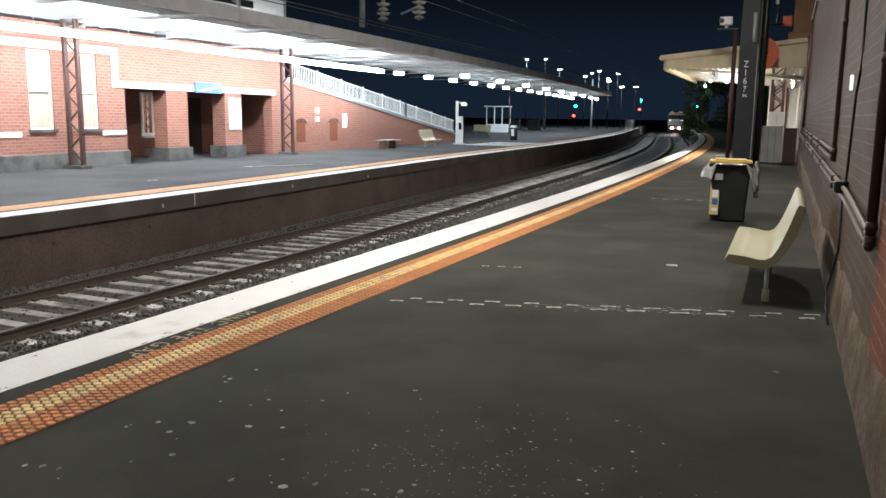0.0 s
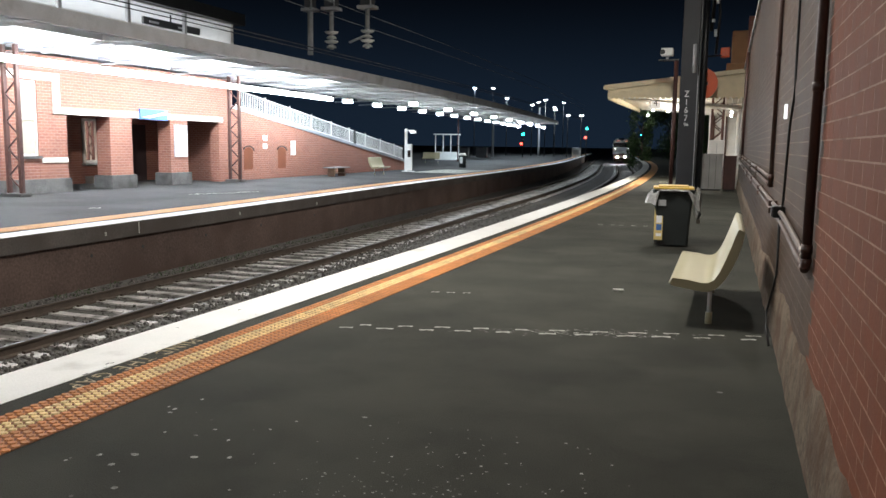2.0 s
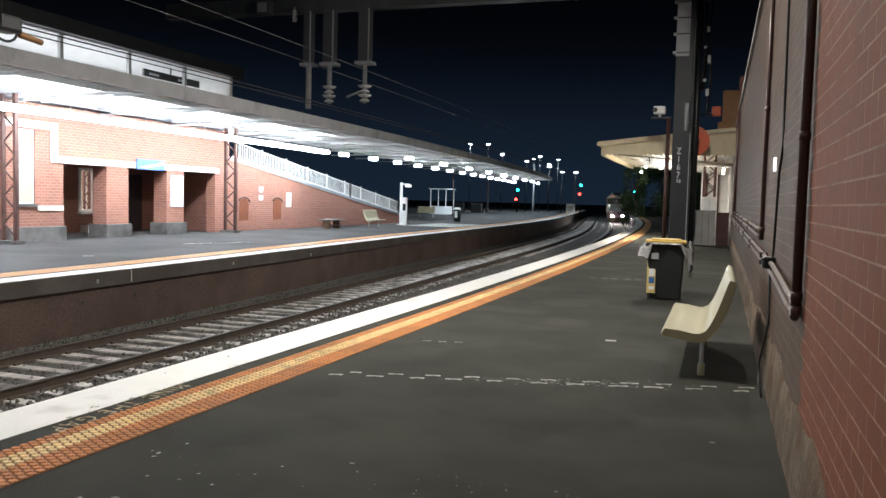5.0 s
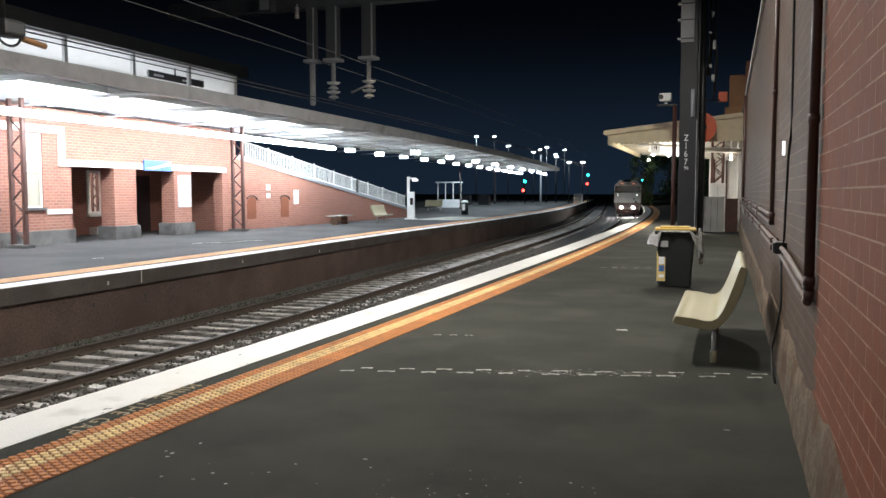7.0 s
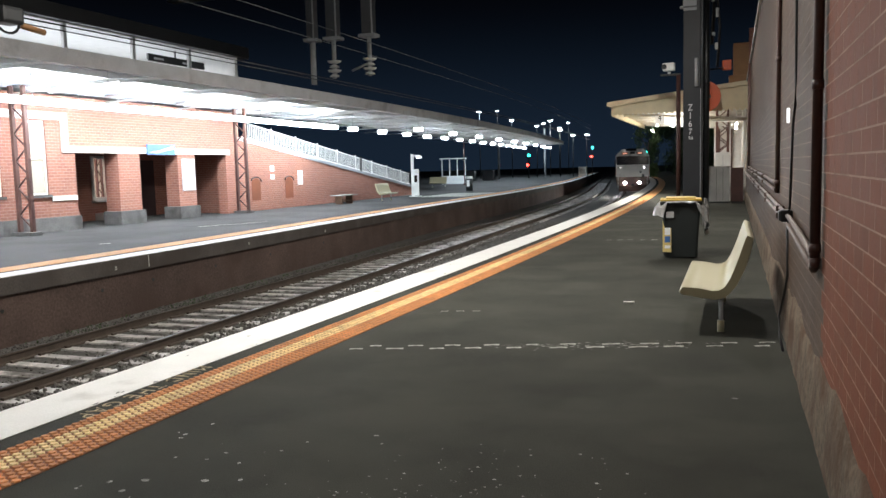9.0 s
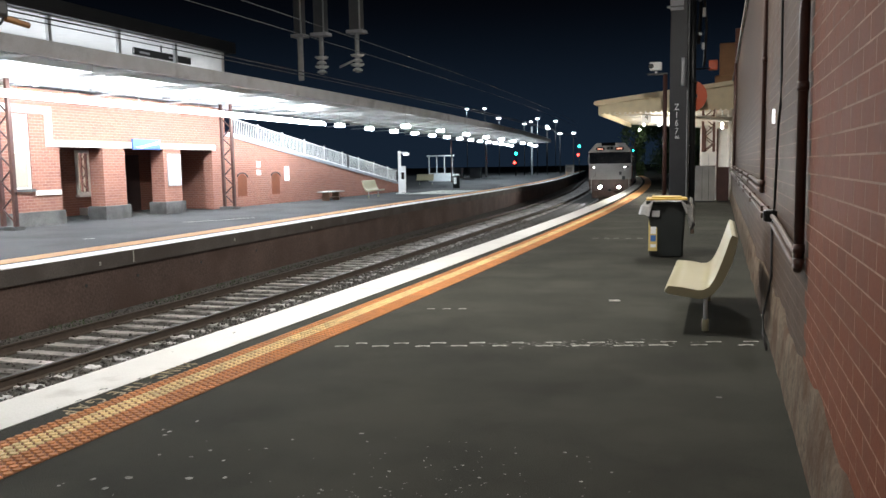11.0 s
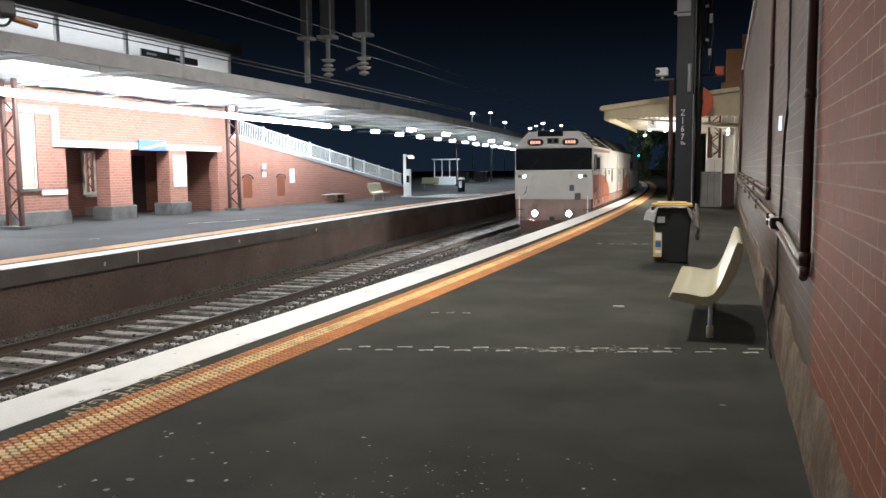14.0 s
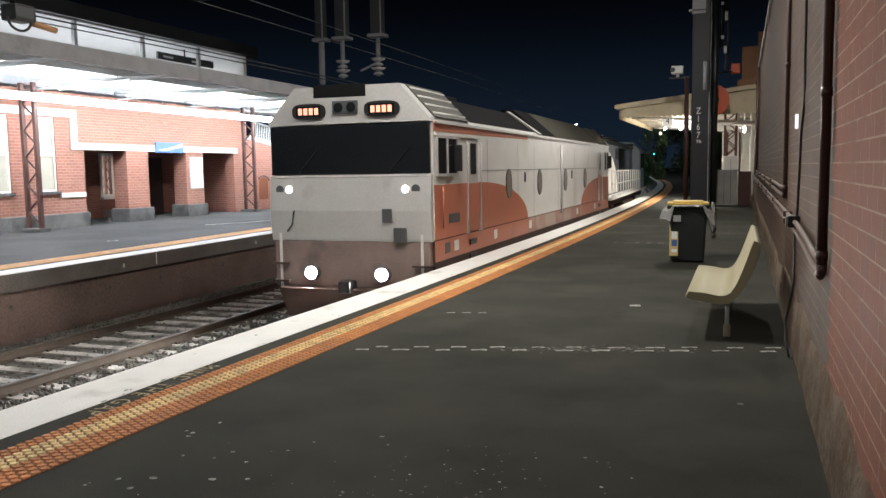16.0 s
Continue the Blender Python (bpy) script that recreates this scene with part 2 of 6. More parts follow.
LOCO_WHITE = mat("loco_cream_white", (0.80, 0.79, 0.76), 0.36, 0, 0.08, 1.2, 40, 0.05, (0.68, 0.65, 0.60), 0.64)
LOCO_ORANGE = mat("loco_orange", (0.50, 0.17, 0.105), 0.4, 0, 0.12, 1.4, 40, 0.05, (0.34, 0.14, 0.09), 0.66)
LOCO_SILL = mat("loco_dusty_sill", (0.40, 0.22, 0.17), 0.6, 0, 0.25, 1.6, 50, 0.1, (0.46, 0.36, 0.31), 0.56)
# porthole glass given a grey colour that stands for its reflection
PORT_REFLECTION = mat("porthole_reflection_grey", (0.22, 0.19, 0.165), 0.35, 0, 0.15, 4, 60, 0.03)
LOCO_BLACK = mat("loco_black_roof", (0.008, 0.008, 0.0085), 0.85, 0, 0.3, 2, 40, 0.1, spec=0.15)
LOCO_OLIVE = mat("loco_ribbed_hood", (0.06, 0.056, 0.043), 0.65, 0.1, 0.15, 2, 40, 0.05)
LOCO_SLATE = mat("loco_slate_blue", (0.035, 0.043, 0.060), 0.45, 0, 0.2, 1.4, 40, 0.05, (0.05, 0.052, 0.056), 0.6)
LOCO_BLUE = mat("loco_blue_grey", (0.24, 0.31, 0.38), 0.42, 0, 0.12, 1.4, 40, 0.05, (0.2, 0.22, 0.24), 0.64)
LOCO_DIRT = mat("loco_underframe", (0.09, 0.055, 0.045), 0.85, 0, 0.35, 2, 60, 0.3)
# underframe brown made paler and pinker: headlight haze put into the colour
LOCO_BEAM_LIT = mat("loco_beam_headlit", (0.24, 0.175, 0.155), 0.7, 0, 0.3, 2, 60, 0.2, (0.12, 0.085, 0.075), 0.6)
GLASS = mat("dark_glass", (0.012, 0.013, 0.015), 0.06, 0, 0.1, 2, 40, 0.0, spec=0.8)
LEAF = mat("leaves", (0.05, 0.09, 0.03), 0.7, 0, 0.4, 3, 30, 0.1, pieces=0.4)
BARK = mat("bark", (0.10, 0.075, 0.055), 0.9, 0, 0.3, 6, 50, 0.4)
GROUND = mat("dark_ground", (0.04, 0.038, 0.034), 0.95, 0, 0.35, 0.2, 8, 0.3)
LITTER = mat("pale_litter", (0.62, 0.60, 0.56), 0.7, 0, 0.2, 30, 90, 0.1)
GUM = mat("gum_spot", (0.31, 0.31, 0.28), 0.8, 0, 0.35, 30, 90, 0.1, (0.12, 0.12, 0.10), 0.56, pieces=0.5)

TUBE = glow("tube_glow", (0.84, 0.93, 1.0), 72)
LAMP_COOL = glow("lamp_cool", (0.85, 0.93, 1.0), 22)
LAMP_WARM = glow("lamp_warm", (1.0, 0.95, 0.86), 90)
HEADLIGHT = glow("headlight_glow", (1.0, 0.97, 0.92), 3600)
MARKER = glow("marker_glow", (1.0, 0.98, 0.94), 10)
NUMBER = glow("number_box_glow", (1.0, 0.42, 0.29), 1.5)
GREEN = glow("signal_green", (0.02, 1.0, 0.75), 12)
RED = glow("signal_red", (1.0, 0.04, 0.03), 14)
SIGN_GLOW = glow("lit_sign", (0.95, 0.97, 1.0), 1.2)
# glow that replaces canopy lamplight on the white number board
SIGN_FILL = glow("number_sign_fill_glow", (0.90, 0.88, 0.82), 0.55)


# ---- mesh helpers ----
def obj(name, bm, material, parent=None, label="", smooth=False):
    me = bpy.data.meshes.new(name)
    bm.to_mesh(me)
    bm.free()
    for m in (material if isinstance(material, (list, tuple)) else (material,)):
        me.materials.append(m)
    if smooth:
        for p in me.polygons:
            p.use_smooth = True
    ob = new(name, me)
    ob.parent = parent
    if label:
        ob["label"] = label
    return ob


def part(name, bm, material, parent, label="", smooth=False):
    return obj(name, bm, material, parent, label, smooth)


def thing(name, m, label, category, group="", kind=""):
    ob = new(name)
    ob.matrix_world = m
    return tagged(ob, label, category, group, kind)


def again(name, src, parent, m):
    """One more piece on the mesh of src."""
    ob = new(name, src.data)
    ob.parent = parent
    ob.matrix_basis = m
    return ob


def box(x0, x1, y0, y1, z0, z1, bevel=0.0, bm=None, mi=0):
    own = bmesh.new() if bm is None or bevel else bm
    vs = [own.verts.new((x, y, z)) for z in (z0, z1) for y in (y0, y1) for x in (x0, x1)]
    fs = [own.faces.new([vs[i] for i in f]) for f in ((0, 2, 3, 1), (4, 5, 7, 6), (0, 1, 5, 4), (2, 6, 7, 3), (0, 4, 6, 2), (1, 3, 7, 5))]
    for f in fs:
        f.material_index = mi
    if bevel:
        bmesh.ops.bevel(own, geom=own.edges[:], offset=bevel, segments=2, affect="EDGES", profile=0.6)
        if bm is not None:
            me = bpy.data.meshes.new("tmp")
            own.to_mesh(me)
            own.free()
            bm.from_mesh(me)
            bpy.data.meshes.remove(me)
            return bm
    return own


def rod(a, b, r, n=10, r2=None, bm=None, mi=0):
    bm = bmesh.new() if bm is None else bm
    a, b = Vector(a), Vector(b)
    q = (b - a).to_track_quat("Z", "Y").to_matrix()
    rings = []
    for c, rr in ((a, r), (b, r if r2 is None else r2)):
        rings.append([bm.verts.new(c + q @ Vector((rr * math.cos(2 * math.pi * i / n), rr * math.sin(2 * math.pi * i / n), 0))) for i in range(n)])
    for i in range(n):
        f = bm.faces.new((rings[0][i], rings[0][(i + 1) % n], rings[1][(i + 1) % n], rings[1][i]))
        f.smooth, f.material_index = True, mi
    for ring in (rings[0][::-1], rings[1]):
        bm.faces.new(ring).material_index = mi
    return bm


def tube(points, r, n=8, bm=None, mi=0):
    """A round bar through points."""
    bm = bmesh.new() if bm is None else bm
    pts = [Vector(p) for p in points]
    rings = []
    for i, p in enumerate(pts):
        d = (pts[min(i + 1, len(pts) - 1)] - pts[max(i - 1, 0)]).normalized()
        q = d.to_track_quat("Z", "Y").to_matrix()
        rings.append([bm.verts.new(p + q @ Vector((r * math.cos(2 * math.pi * k / n), r * math.sin(2 * math.pi * k / n), 0))) for k in range(n)])
    for u, v in zip(rings, rings[1:]):
        for k in range(n):
            f = bm.faces.new((u[k], u[(k + 1) % n], v[(k + 1) % n], v[k]))
            f.smooth, f.material_index = True, mi
    bm.faces.new(rings[0][::-1])
    bm.faces.new(rings[-1])
    return bm


def prism(poly, axis, lo, hi, bm=None, mi=0):
    """A polygon in the two other axes, drawn out along axis (0 x, 1 y, 2 z)."""
    bm = bmesh.new() if bm is None else bm

    def put(p, h):
        c = list(p)
        c.insert(axis, h)
        return bm.verts.new(c)
    a, b = [put(p, lo) for p in poly], [put(p, hi) for p in poly]
    n = len(poly)
    fs = [bm.faces.new((a[i], a[(i + 1) % n], b[(i + 1) % n], b[i])) for i in range(n)]
    fs += [bm.faces.new(a[::-1]), bm.faces.new(b)]
    for f in fs:
        f.material_index = mi
    bmesh.ops.recalc_face_normals(bm, faces=fs)
    return bm


def text_bm(words, size, depth=0.002, thin=0.0, gap=1.0):
    c = bpy.data.curves.new("t", "FONT")
    c.body, c.size, c.extrude, c.align_x, c.align_y = words, size, depth, "CENTER", "CENTER"
    c.offset, c.space_character = -thin, gap
    o = bpy.data.objects.new("t", c)
    scene.collection.objects.link(o)
    bpy.context.view_layer.update()
    me = bpy.data.meshes.new_from_object(o.evaluated_get(bpy.context.evaluated_depsgraph_get()))
    bm = bmesh.new()
    bm.from_mesh(me)
    bpy.data.objects.remove(o)
    bpy.data.curves.remove(c)
    bpy.data.meshes.remove(me)
    return bm


# ---- the line of the tracks: one long bend to the left, then straight ----
X0, S0, S1, RAD = -6.08, 20.0, 96.0, 590.0
RAIL_Z = -1.08


def along(s, off, drift=0.0):
    """A point beside the near track: s metres along it, off metres to the right; and the heading there.
    drift: how far the far side parts from the near track on the way."""
    a = (min(s, S1) - S0) / RAD
    x, y = X0 - RAD + RAD * math.cos(a), S0 + RAD * math.sin(a)
    f = min(max((s - 4) / 32, 0), 1)
    off -= drift * f * f * (3 - 2 * f)
    if s > S1:
        x, y = x - math.sin(a) * (s - S1), y + math.cos(a) * (s - S1)
    return x + off * math.cos(a), y + off * math.sin(a), a


def stations(lo, hi, step=2.0):
    base = [lo] + [-14 + i * step for i in range(int((S1 + 14) / step) + 1)] + [S1, hi]
    return sorted({round(s, 3) for s in base if lo <= s <= hi} | {lo, hi})


def sweep(profile, lo, hi, bm=None, mi=0, closed=False, step=2.0, drift=0.0):
    """A profile of (off, z) points carried along the line of the tracks."""
    bm = bmesh.new() if bm is None else bm
    rows = []
    for s in stations(lo, hi, step):
        rows.append([bm.verts.new((*along(s, o, drift)[:2], z)) for o, z in profile])
    n = len(profile)
    for u, v in zip(rows, rows[1:]):
        for k in range(n if closed else n - 1):
            bm.faces.new((u[k], u[(k + 1) % n], v[(k + 1) % n], v[k])).material_index = mi
    if closed:
        bm.faces.new(rows[0])
        bm.faces.new(rows[-1][::-1])
    bmesh.ops.recalc_face_normals(bm, faces=bm.faces[:])
    return bm


# ---- ground, platforms, tracks ----
def structure(name, bm, material, label, category, parent=None):
    return tagged(obj(name, bm, material, parent), label, category, kind="structure")


def setting():
    structure("ground", box(-900, 900, -300, 1500, -1.7, -1.45), GROUND, "dark earth ground reaching away into the night", "ground")
    E = 1.60
    near = structure("platform_near", sweep([(E + 0.14, -1.45), (E + 0.14, -0.16), (E, -0.14), (E, 0.0), (16, 0.0), (16, -1.45)], -14, 190, closed=True), ASPHALT,
                     "dark asphalt railway platform with worn markings", "platform")
    structure("edge_line_near", sweep([(E + 0.005, 0.003), (E + 0.53, 0.003), (E + 0.53, -0.01), (E + 0.005, -0.01)], -13.9, 189, closed=True), PAINT_WHITE,
              "broad worn white line painted on the platform edge", "platform marking")
    F, D = -4.97, 1.15
    structure("platform_far", sweep([(F - 0.14, -1.45), (F - 0.14, -0.34), (F, -0.30), (F, 0.0), (-40, 0.0), (-40, -1.45)], -14, 190, closed=True, drift=D), [ASPHALT_FAR],
              "grey asphalt platform across the tracks", "platform")
    face = structure("platform_wall_far", sweep([(F - 0.02, -0.31), (F - 0.02, -1.42), (F - 0.12, -1.42), (F - 0.12, -0.31)], -14, 190, closed=True, drift=D), FACE,
              "grimy rust-brown brick face of the far platform", "platform wall")
    structure("platform_coping_far", sweep([(F + 0.05, -0.005), (F + 0.05, -0.30), (F - 0.01, -0.30), (F - 0.01, -0.005)], -14, 190, closed=True, drift=D), COPING,
              "dark concrete coping of the far platform edge", "platform edge")
    for y in (9.9, 12.2, 13.7, 16.0, 18.6, 21.9):
        x = along(y, F, D)[0]
        part("weep_hole", rod((x - 0.06, y, -0.56), (x - 0.012, y, -0.56), 0.035, 10), BLACK, face)
    for y, z0, z1, wd in ((13.5, -0.26, -0.02, 0.02), (17.4, -0.20, -0.12, 0.05), (12.5, -0.21, -0.14, 0.05), (21.9, -0.25, -0.16, 0.05)):
        x = along(y, F, D)[0]
        part("lime_drip", box(x + 0.045, x + 0.056, y, y + wd, z0, z1), CHALK, face)
    structure("edge_line_far", sweep([(F + 0.05, 0.004), (F - 0.45, 0.004), (F - 0.45, -0.01), (F + 0.05, -0.01)], -13.9, 189, closed=True, drift=D), PAINT_WHITE,
              "white line painted on the far platform edge", "platform marking")
    structure("tactile_strip_far", sweep([(F - 0.6, 0.006), (F - 1.15, 0.006), (F - 1.15, -0.01), (F - 0.6, -0.01)], -13.9, 189, closed=True, drift=D), TACTILE_FAR,
              "orange tactile paving strip along the far platform", "tactile paving")
    structure("ballast_bed", sweep([(-6.3, -1.24), (-2.2, -1.25), (-1.85, -1.30), (-1.5, -1.25), (1.76, -1.24), (1.76, -1.5), (-6.3, -1.5)], -14, 400, closed=True), BALLAST,
              "dark stone ballast below both tracks", "ballast")
    structure("ballast_bank", sweep([(-6.3, -1.13), (-4.62, -1.19), (-4.40, -1.235), (-4.40, -1.4), (-6.3, -1.4)], -14, 400, closed=True, drift=0.5), BALLAST,
              "bank of dirty ballast against the far platform wall", "ballast")
    return near


def ballast_stones():
    rng = np.random.RandomState(4)
    verts, faces = [], []
    base = np.array([(1, 0, 0), (-1, 0, 0), (0, 1, 0), (0, -1, 0), (0, 0, 1), (0, 0, -1)], float)
    tri = [(0, 2, 4), (2, 1, 4), (1, 3, 4), (3, 0, 4), (2, 0, 5), (1, 2, 5), (3, 1, 5), (0, 3, 5)]
    for i in range(16000):
        s, o = 4 + 36 * rng.rand() ** 1.5, -5.35 + 4.6 * rng.rand()
        x, y, _ = along(s, o)
        r = 0.02 + 0.03 * rng.rand()
        rot = np.array(Euler(rng.rand(3) * 6.28).to_matrix())
        lift = 0.0
        if i % 4 == 0:
            o = -5.1 + 0.65 * rng.rand()
            x, y, _ = along(s, o, 0.5)
            lift = 0.065 - 0.06 * max(0, o + 4.72)
        elif i % 8 == 1:
            o = -2.5 + 0.6 * rng.rand()
            x, y, _ = along(s, o, 0.5)
            lift = 0.05 * rng.rand()
        pts = (base * (r * (0.6 + 0.6 * rng.rand(6, 1)))) @ rot.T + np.array((x, y, -1.258 + lift + 0.018 * rng.rand()))
        k = len(verts)
        verts += pts.tolist()
        faces += [(a + k, b + k, c + k) for a, b, c in tri]
    me = bpy.data.meshes.new("ballast_stones")
    me.from_pydata(verts, [], faces)
    me.materials.append(STONE)
    tagged(new("ballast_stones", me), "loose grey ballast stones between the sleepers", "ballast", kind="stuff")


def railway_track(off, label, drift=0.0):
    tr = thing("railway_track", Matrix(), label, "railway track", "railway tracks", "structure")
    for side in (-0.835, 0.835):
        o = off + side
        prof = [(o - 0.07, -1.24), (o + 0.07, -1.24), (o + 0.07, -1.22), (o + 0.012, -1.205), (o + 0.012, -1.12), (o + 0.036, -1.105), (o + 0.036, -1.083),
                (o - 0.036, -1.083), (o - 0.036, -1.105), (o - 0.012, -1.12), (o - 0.012, -1.205), (o - 0.07, -1.22)]
        rail = part("rail", sweep(prof, -14, 400, closed=True, drift=drift), RAIL, tr)
        part("rail_head", sweep([(o - 0.03, -1.082), (o + 0.03, -1.082), (o + 0.03, -1.078), (o - 0.03, -1.078)], -14, 400, closed=True, drift=drift), RAIL_TOP, rail, "worn bright rail head")
    src = None
    for i in range(264):
        s = -13.49 + 0.54 * i
        x, y, a = along(s, off, drift)
        m = pose(x, y, 0, 0, 0, math.degrees(a))
        if src is None:
            bm = box(-1.27, 1.27, -0.105, 0.105, -1.32, -1.218, 0.01)
            for sx in (-0.95, -0.72, 0.72, 0.95):
                box(sx - 0.03, sx + 0.03, -0.05, 0.05, -1.219, -1.185, bm=bm, mi=1)
            src = part("sleeper", bm, [SLEEPER, RAIL], tr)
            src.matrix_basis = m
        else:
            again("sleeper", src, tr, m)


def tactile_strip(parent):
    """Studded tiles along the near platform; two of the rows are yellow."""
    w, rows, cols = 0.51, 9, 10
    pitch = w / rows

    def tile_mesh():
        bm = box(0, w, 0, 0.6, -0.004, 0.003)
        for i in range(rows):
            for j in range(cols):
                cx, cy = (i + 0.5) * pitch, (j + (0.25 if i % 2 else 0.75)) * 0.06
                lo, hi = [], []
                for k in range(6):
                    a = math.pi * k / 3
                    lo.append(bm.verts.new((cx + 0.029 * math.cos(a), cy + 0.0265 * math.sin(a), 0.003)))
                    hi.append(bm.verts.new((cx + 0.025 * math.cos(a), cy + 0.022 * math.sin(a), 0.010)))
                mi = 2 if i in (2, 3, 4) else 1
                bm.faces.new(hi).material_index = mi
                for k in range(6):
                    bm.faces.new((lo[k], lo[(k + 1) % 6], hi[(k + 1) % 6], hi[k])).material_index = mi
        return bm
    strip = thing("tactile_strip_near", Matrix(), "orange studded tactile paving with yellow rows along the platform edge", "tactile paving", kind="structure")
    src = None
    for i in range(83):
        x, y, a = along(-13.6 + 0.6 * i, 2.32)
        m = pose(x, y, 0, 0, 0, math.degrees(a + 0.3 / RAD))
        if src is None:
            src = part("tactile_tile", tile_mesh(), [TACTILE_BASE, TACTILE, TACTILE_YELLOW], strip)
            src.matrix_basis = m
        else:
            again("tactile_tile", src, strip, m)
    part("far_strip", sweep([(2.32, 0.006), (2.32 + w, 0.006), (2.32 + w, -0.01), (2.32, -0.01)], 36.2, 189, closed=True), TACTILE_FAR, strip)


def floor_marks():
    """Painted words, dashes and litter on the near platform."""
    bm = text_bm("MIND THE GAP", 0.20, 0.002, 0.003, 1.24)
    ob = tagged(obj("painted_words", bm, GAP_PAINT), "worn yellowish words MIND THE GAP painted on asphalt", "platform marking", kind="structure")
    ob.matrix_world = pose(-4.06, 4.80, 0.003, 0, 0, -88.5) @ Matrix.Diagonal((1.40 / ob.dimensions.x, 0.95, 1, 1))
    rng = random.Random(3)
    row = thing("dashed_line", Matrix(), "worn white dashes painted across the asphalt platform", "platform marking", kind="structure")
    src = None
    n = 11
    for i in range(n):
        f = i / (n - 1)
        x, y = -3.12 + 3.33 * f, 6.39 + 0.90 * f
        for k in range(2):
            m = pose(x + 0.09 * k + rng.uniform(-0.04, 0.04), y + 0.155 * k, 0.0025, 0, 0, 16 + rng.uniform(-3, 3)) @ Matrix.Diagonal((rng.uniform(0.7, 1.05) * (1.15 if 4 < i < 9 else 1), rng.uniform(0.7, 1.2), 1, 1))
            if src is None:
                src = part("dash", box(-0.072, 0.072, -0.017, 0.017, -0.002, 0.001), CHALK, row)
                src.matrix_basis = m
            else:
                again("dash", src, row, m)
    far = thing("dashed_line", Matrix(), "faint white dashes painted across the asphalt platform", "platform marking", kind="structure")
    scuff = thing("scuff_marks", Matrix(), "pale scuff marks on the far platform asphalt", "platform marking", kind="structure")
    for i in range(9):
        again("dash", src, scuff, pose(-15.3 + 0.1 * i + rng.uniform(-0.2, 0.2), 21.0 + 0.25 * i, 0.003, 0, 0, rng.uniform(40, 80)) @ Matrix.Diagonal((rng.uniform(1, 3), 2, 1, 1)))
    again("dash", src, scuff, pose(-14.2, 15.5, 0.003, 0, 0, 50) @ Matrix.Diagonal((1.8, 2, 1, 1)))
    for i in range(8):
        again("dash", src, far, pose(-2.45 + 0.23 * i + rng.uniform(-0.03, 0.03), 17.1 + 0.03 * i, 0.0025, 0, 0, 5) @ Matrix.Diagonal((0.75, rng.uniform(0.7, 1.1), 1, 1)))
    for x, y in ((-3.27, 47.52), (-2.71, 39.48)):
        again("dash", src, far, pose(x, y, 0.0025, 0, 0, 4) @ Matrix.Diagonal((3.2, 9.0, 1, 1)))
    for i in range(3):
        again("dash", src, far, pose(-3.0 + 0.17 * i, 8.35 + 0.04 * i, 0.0025, 0, 0, 16) @ Matrix.Diagonal((0.6, 0.5, 1, 1)))
    tagged(obj("litter", box(-0.06, 0.06, -0.03, 0.03, 0.0, 0.012, 0.004), LITTER), "crumpled white paper scrap on the platform", "litter").matrix_world = pose(-1.11, 9.3, 0.001, 0, 0, 12)
    verts, faces = [], []
    marks = ((-2.88, 3.16), (-2.67, 2.94), (-3.04, 2.6), (-2.55, 3.39), (-2.38, 3.45), (-2.86, 3.31), (-3.03, 3.24), (-1.99, 2.87), (-1.87, 2.95), (-1.64, 2.99), (-1.49, 3.04), (-3.21, 2.56), (-3.13, 2.59), (-2.24, 2.83), (-3.19, 4.01), (-3.13, 3.99), (-3.09, 4.21), (0.02, 5.6))
    for i in range(430):
        if i < len(marks):
            (x, y), r = marks[i], rng.uniform(0.014, 0.024)
        elif i < 70:
            x, y, r = rng.uniform(-3.2, -0.3), rng.uniform(2.0, 4.4), rng.uniform(0.004, 0.013)
        else:
            x, y, r = rng.gauss(-1.2, 0.45), rng.gauss(3.2, 0.45), rng.uniform(0.0025, 0.008)
        if not -3.3 < x < 0.3:
            continue
        k, n = len(verts), 6
        st = rng.uniform(0.5, 1.5)
        verts += [(x + r * st * math.cos(6.283 * q / n) * rng.uniform(0.7, 1.2), y + r * math.sin(6.283 * q / n), 0.002) for q in range(n)] + [(x, y, 0.004)]
        faces += [(k + q, k + (q + 1) % n, k + n) for q in range(n)]
    for i in range(240):
        f = min(max(rng.gauss(0.60, 0.14), 0.05), 0.98)
        x, y = -3.12 + 3.33 * f, 6.45 + 0.90 * f + rng.gauss(0, 0.07)
        k, n, r = len(verts), 6, rng.uniform(0.003, 0.010)
        verts += [(x + 2.2 * r * math.cos(6.283 * q / n) * rng.uniform(0.7, 1.2), y + 0.7 * r * math.sin(6.283 * q / n), 0.002) for q in range(n)] + [(x, y, 0.003)]
        faces += [(k + q, k + (q + 1) % n, k + n) for q in range(n)]
    me = bpy.data.meshes.new("gum_spots")
    me.from_pydata(verts, [], faces)
    me.materials.append(GUM)
    tagged(new("gum_spots", me), "pale chewing gum spots and flecks trodden into the asphalt", "stain", kind="stuff")

    # paint worn off the broad white line, mostly along its edges
    verts, faces = [], []
    for i in range(60):
        s = 3.0 + 24 * rng.random() ** 1.6
        o = 1.605 + 0.525 * (1 - rng.random() ** 3 * 0.15 if i % 6 else rng.random())
        x, y, _ = along(s, min(o, 2.115))
        r, st, n = rng.uniform(0.004, 0.012), rng.uniform(1.2, 3.5), 8
        k = len(verts)
        verts += [(x + r * math.cos(6.283 * q / n) * rng.uniform(0.5, 1.2), y + r * st * math.sin(6.283 * q / n) * rng.uniform(0.6, 1.2), 0.0045) for q in range(n)] + [(x, y, 0.005)]
        faces += [(k + q, k + (q + 1) % n, k + n) for q in range(n)]
    me = bpy.data.meshes.new("paint_chips")
    me.from_pydata(verts, [], faces)
    me.materials.append(ASPHALT_FAR)
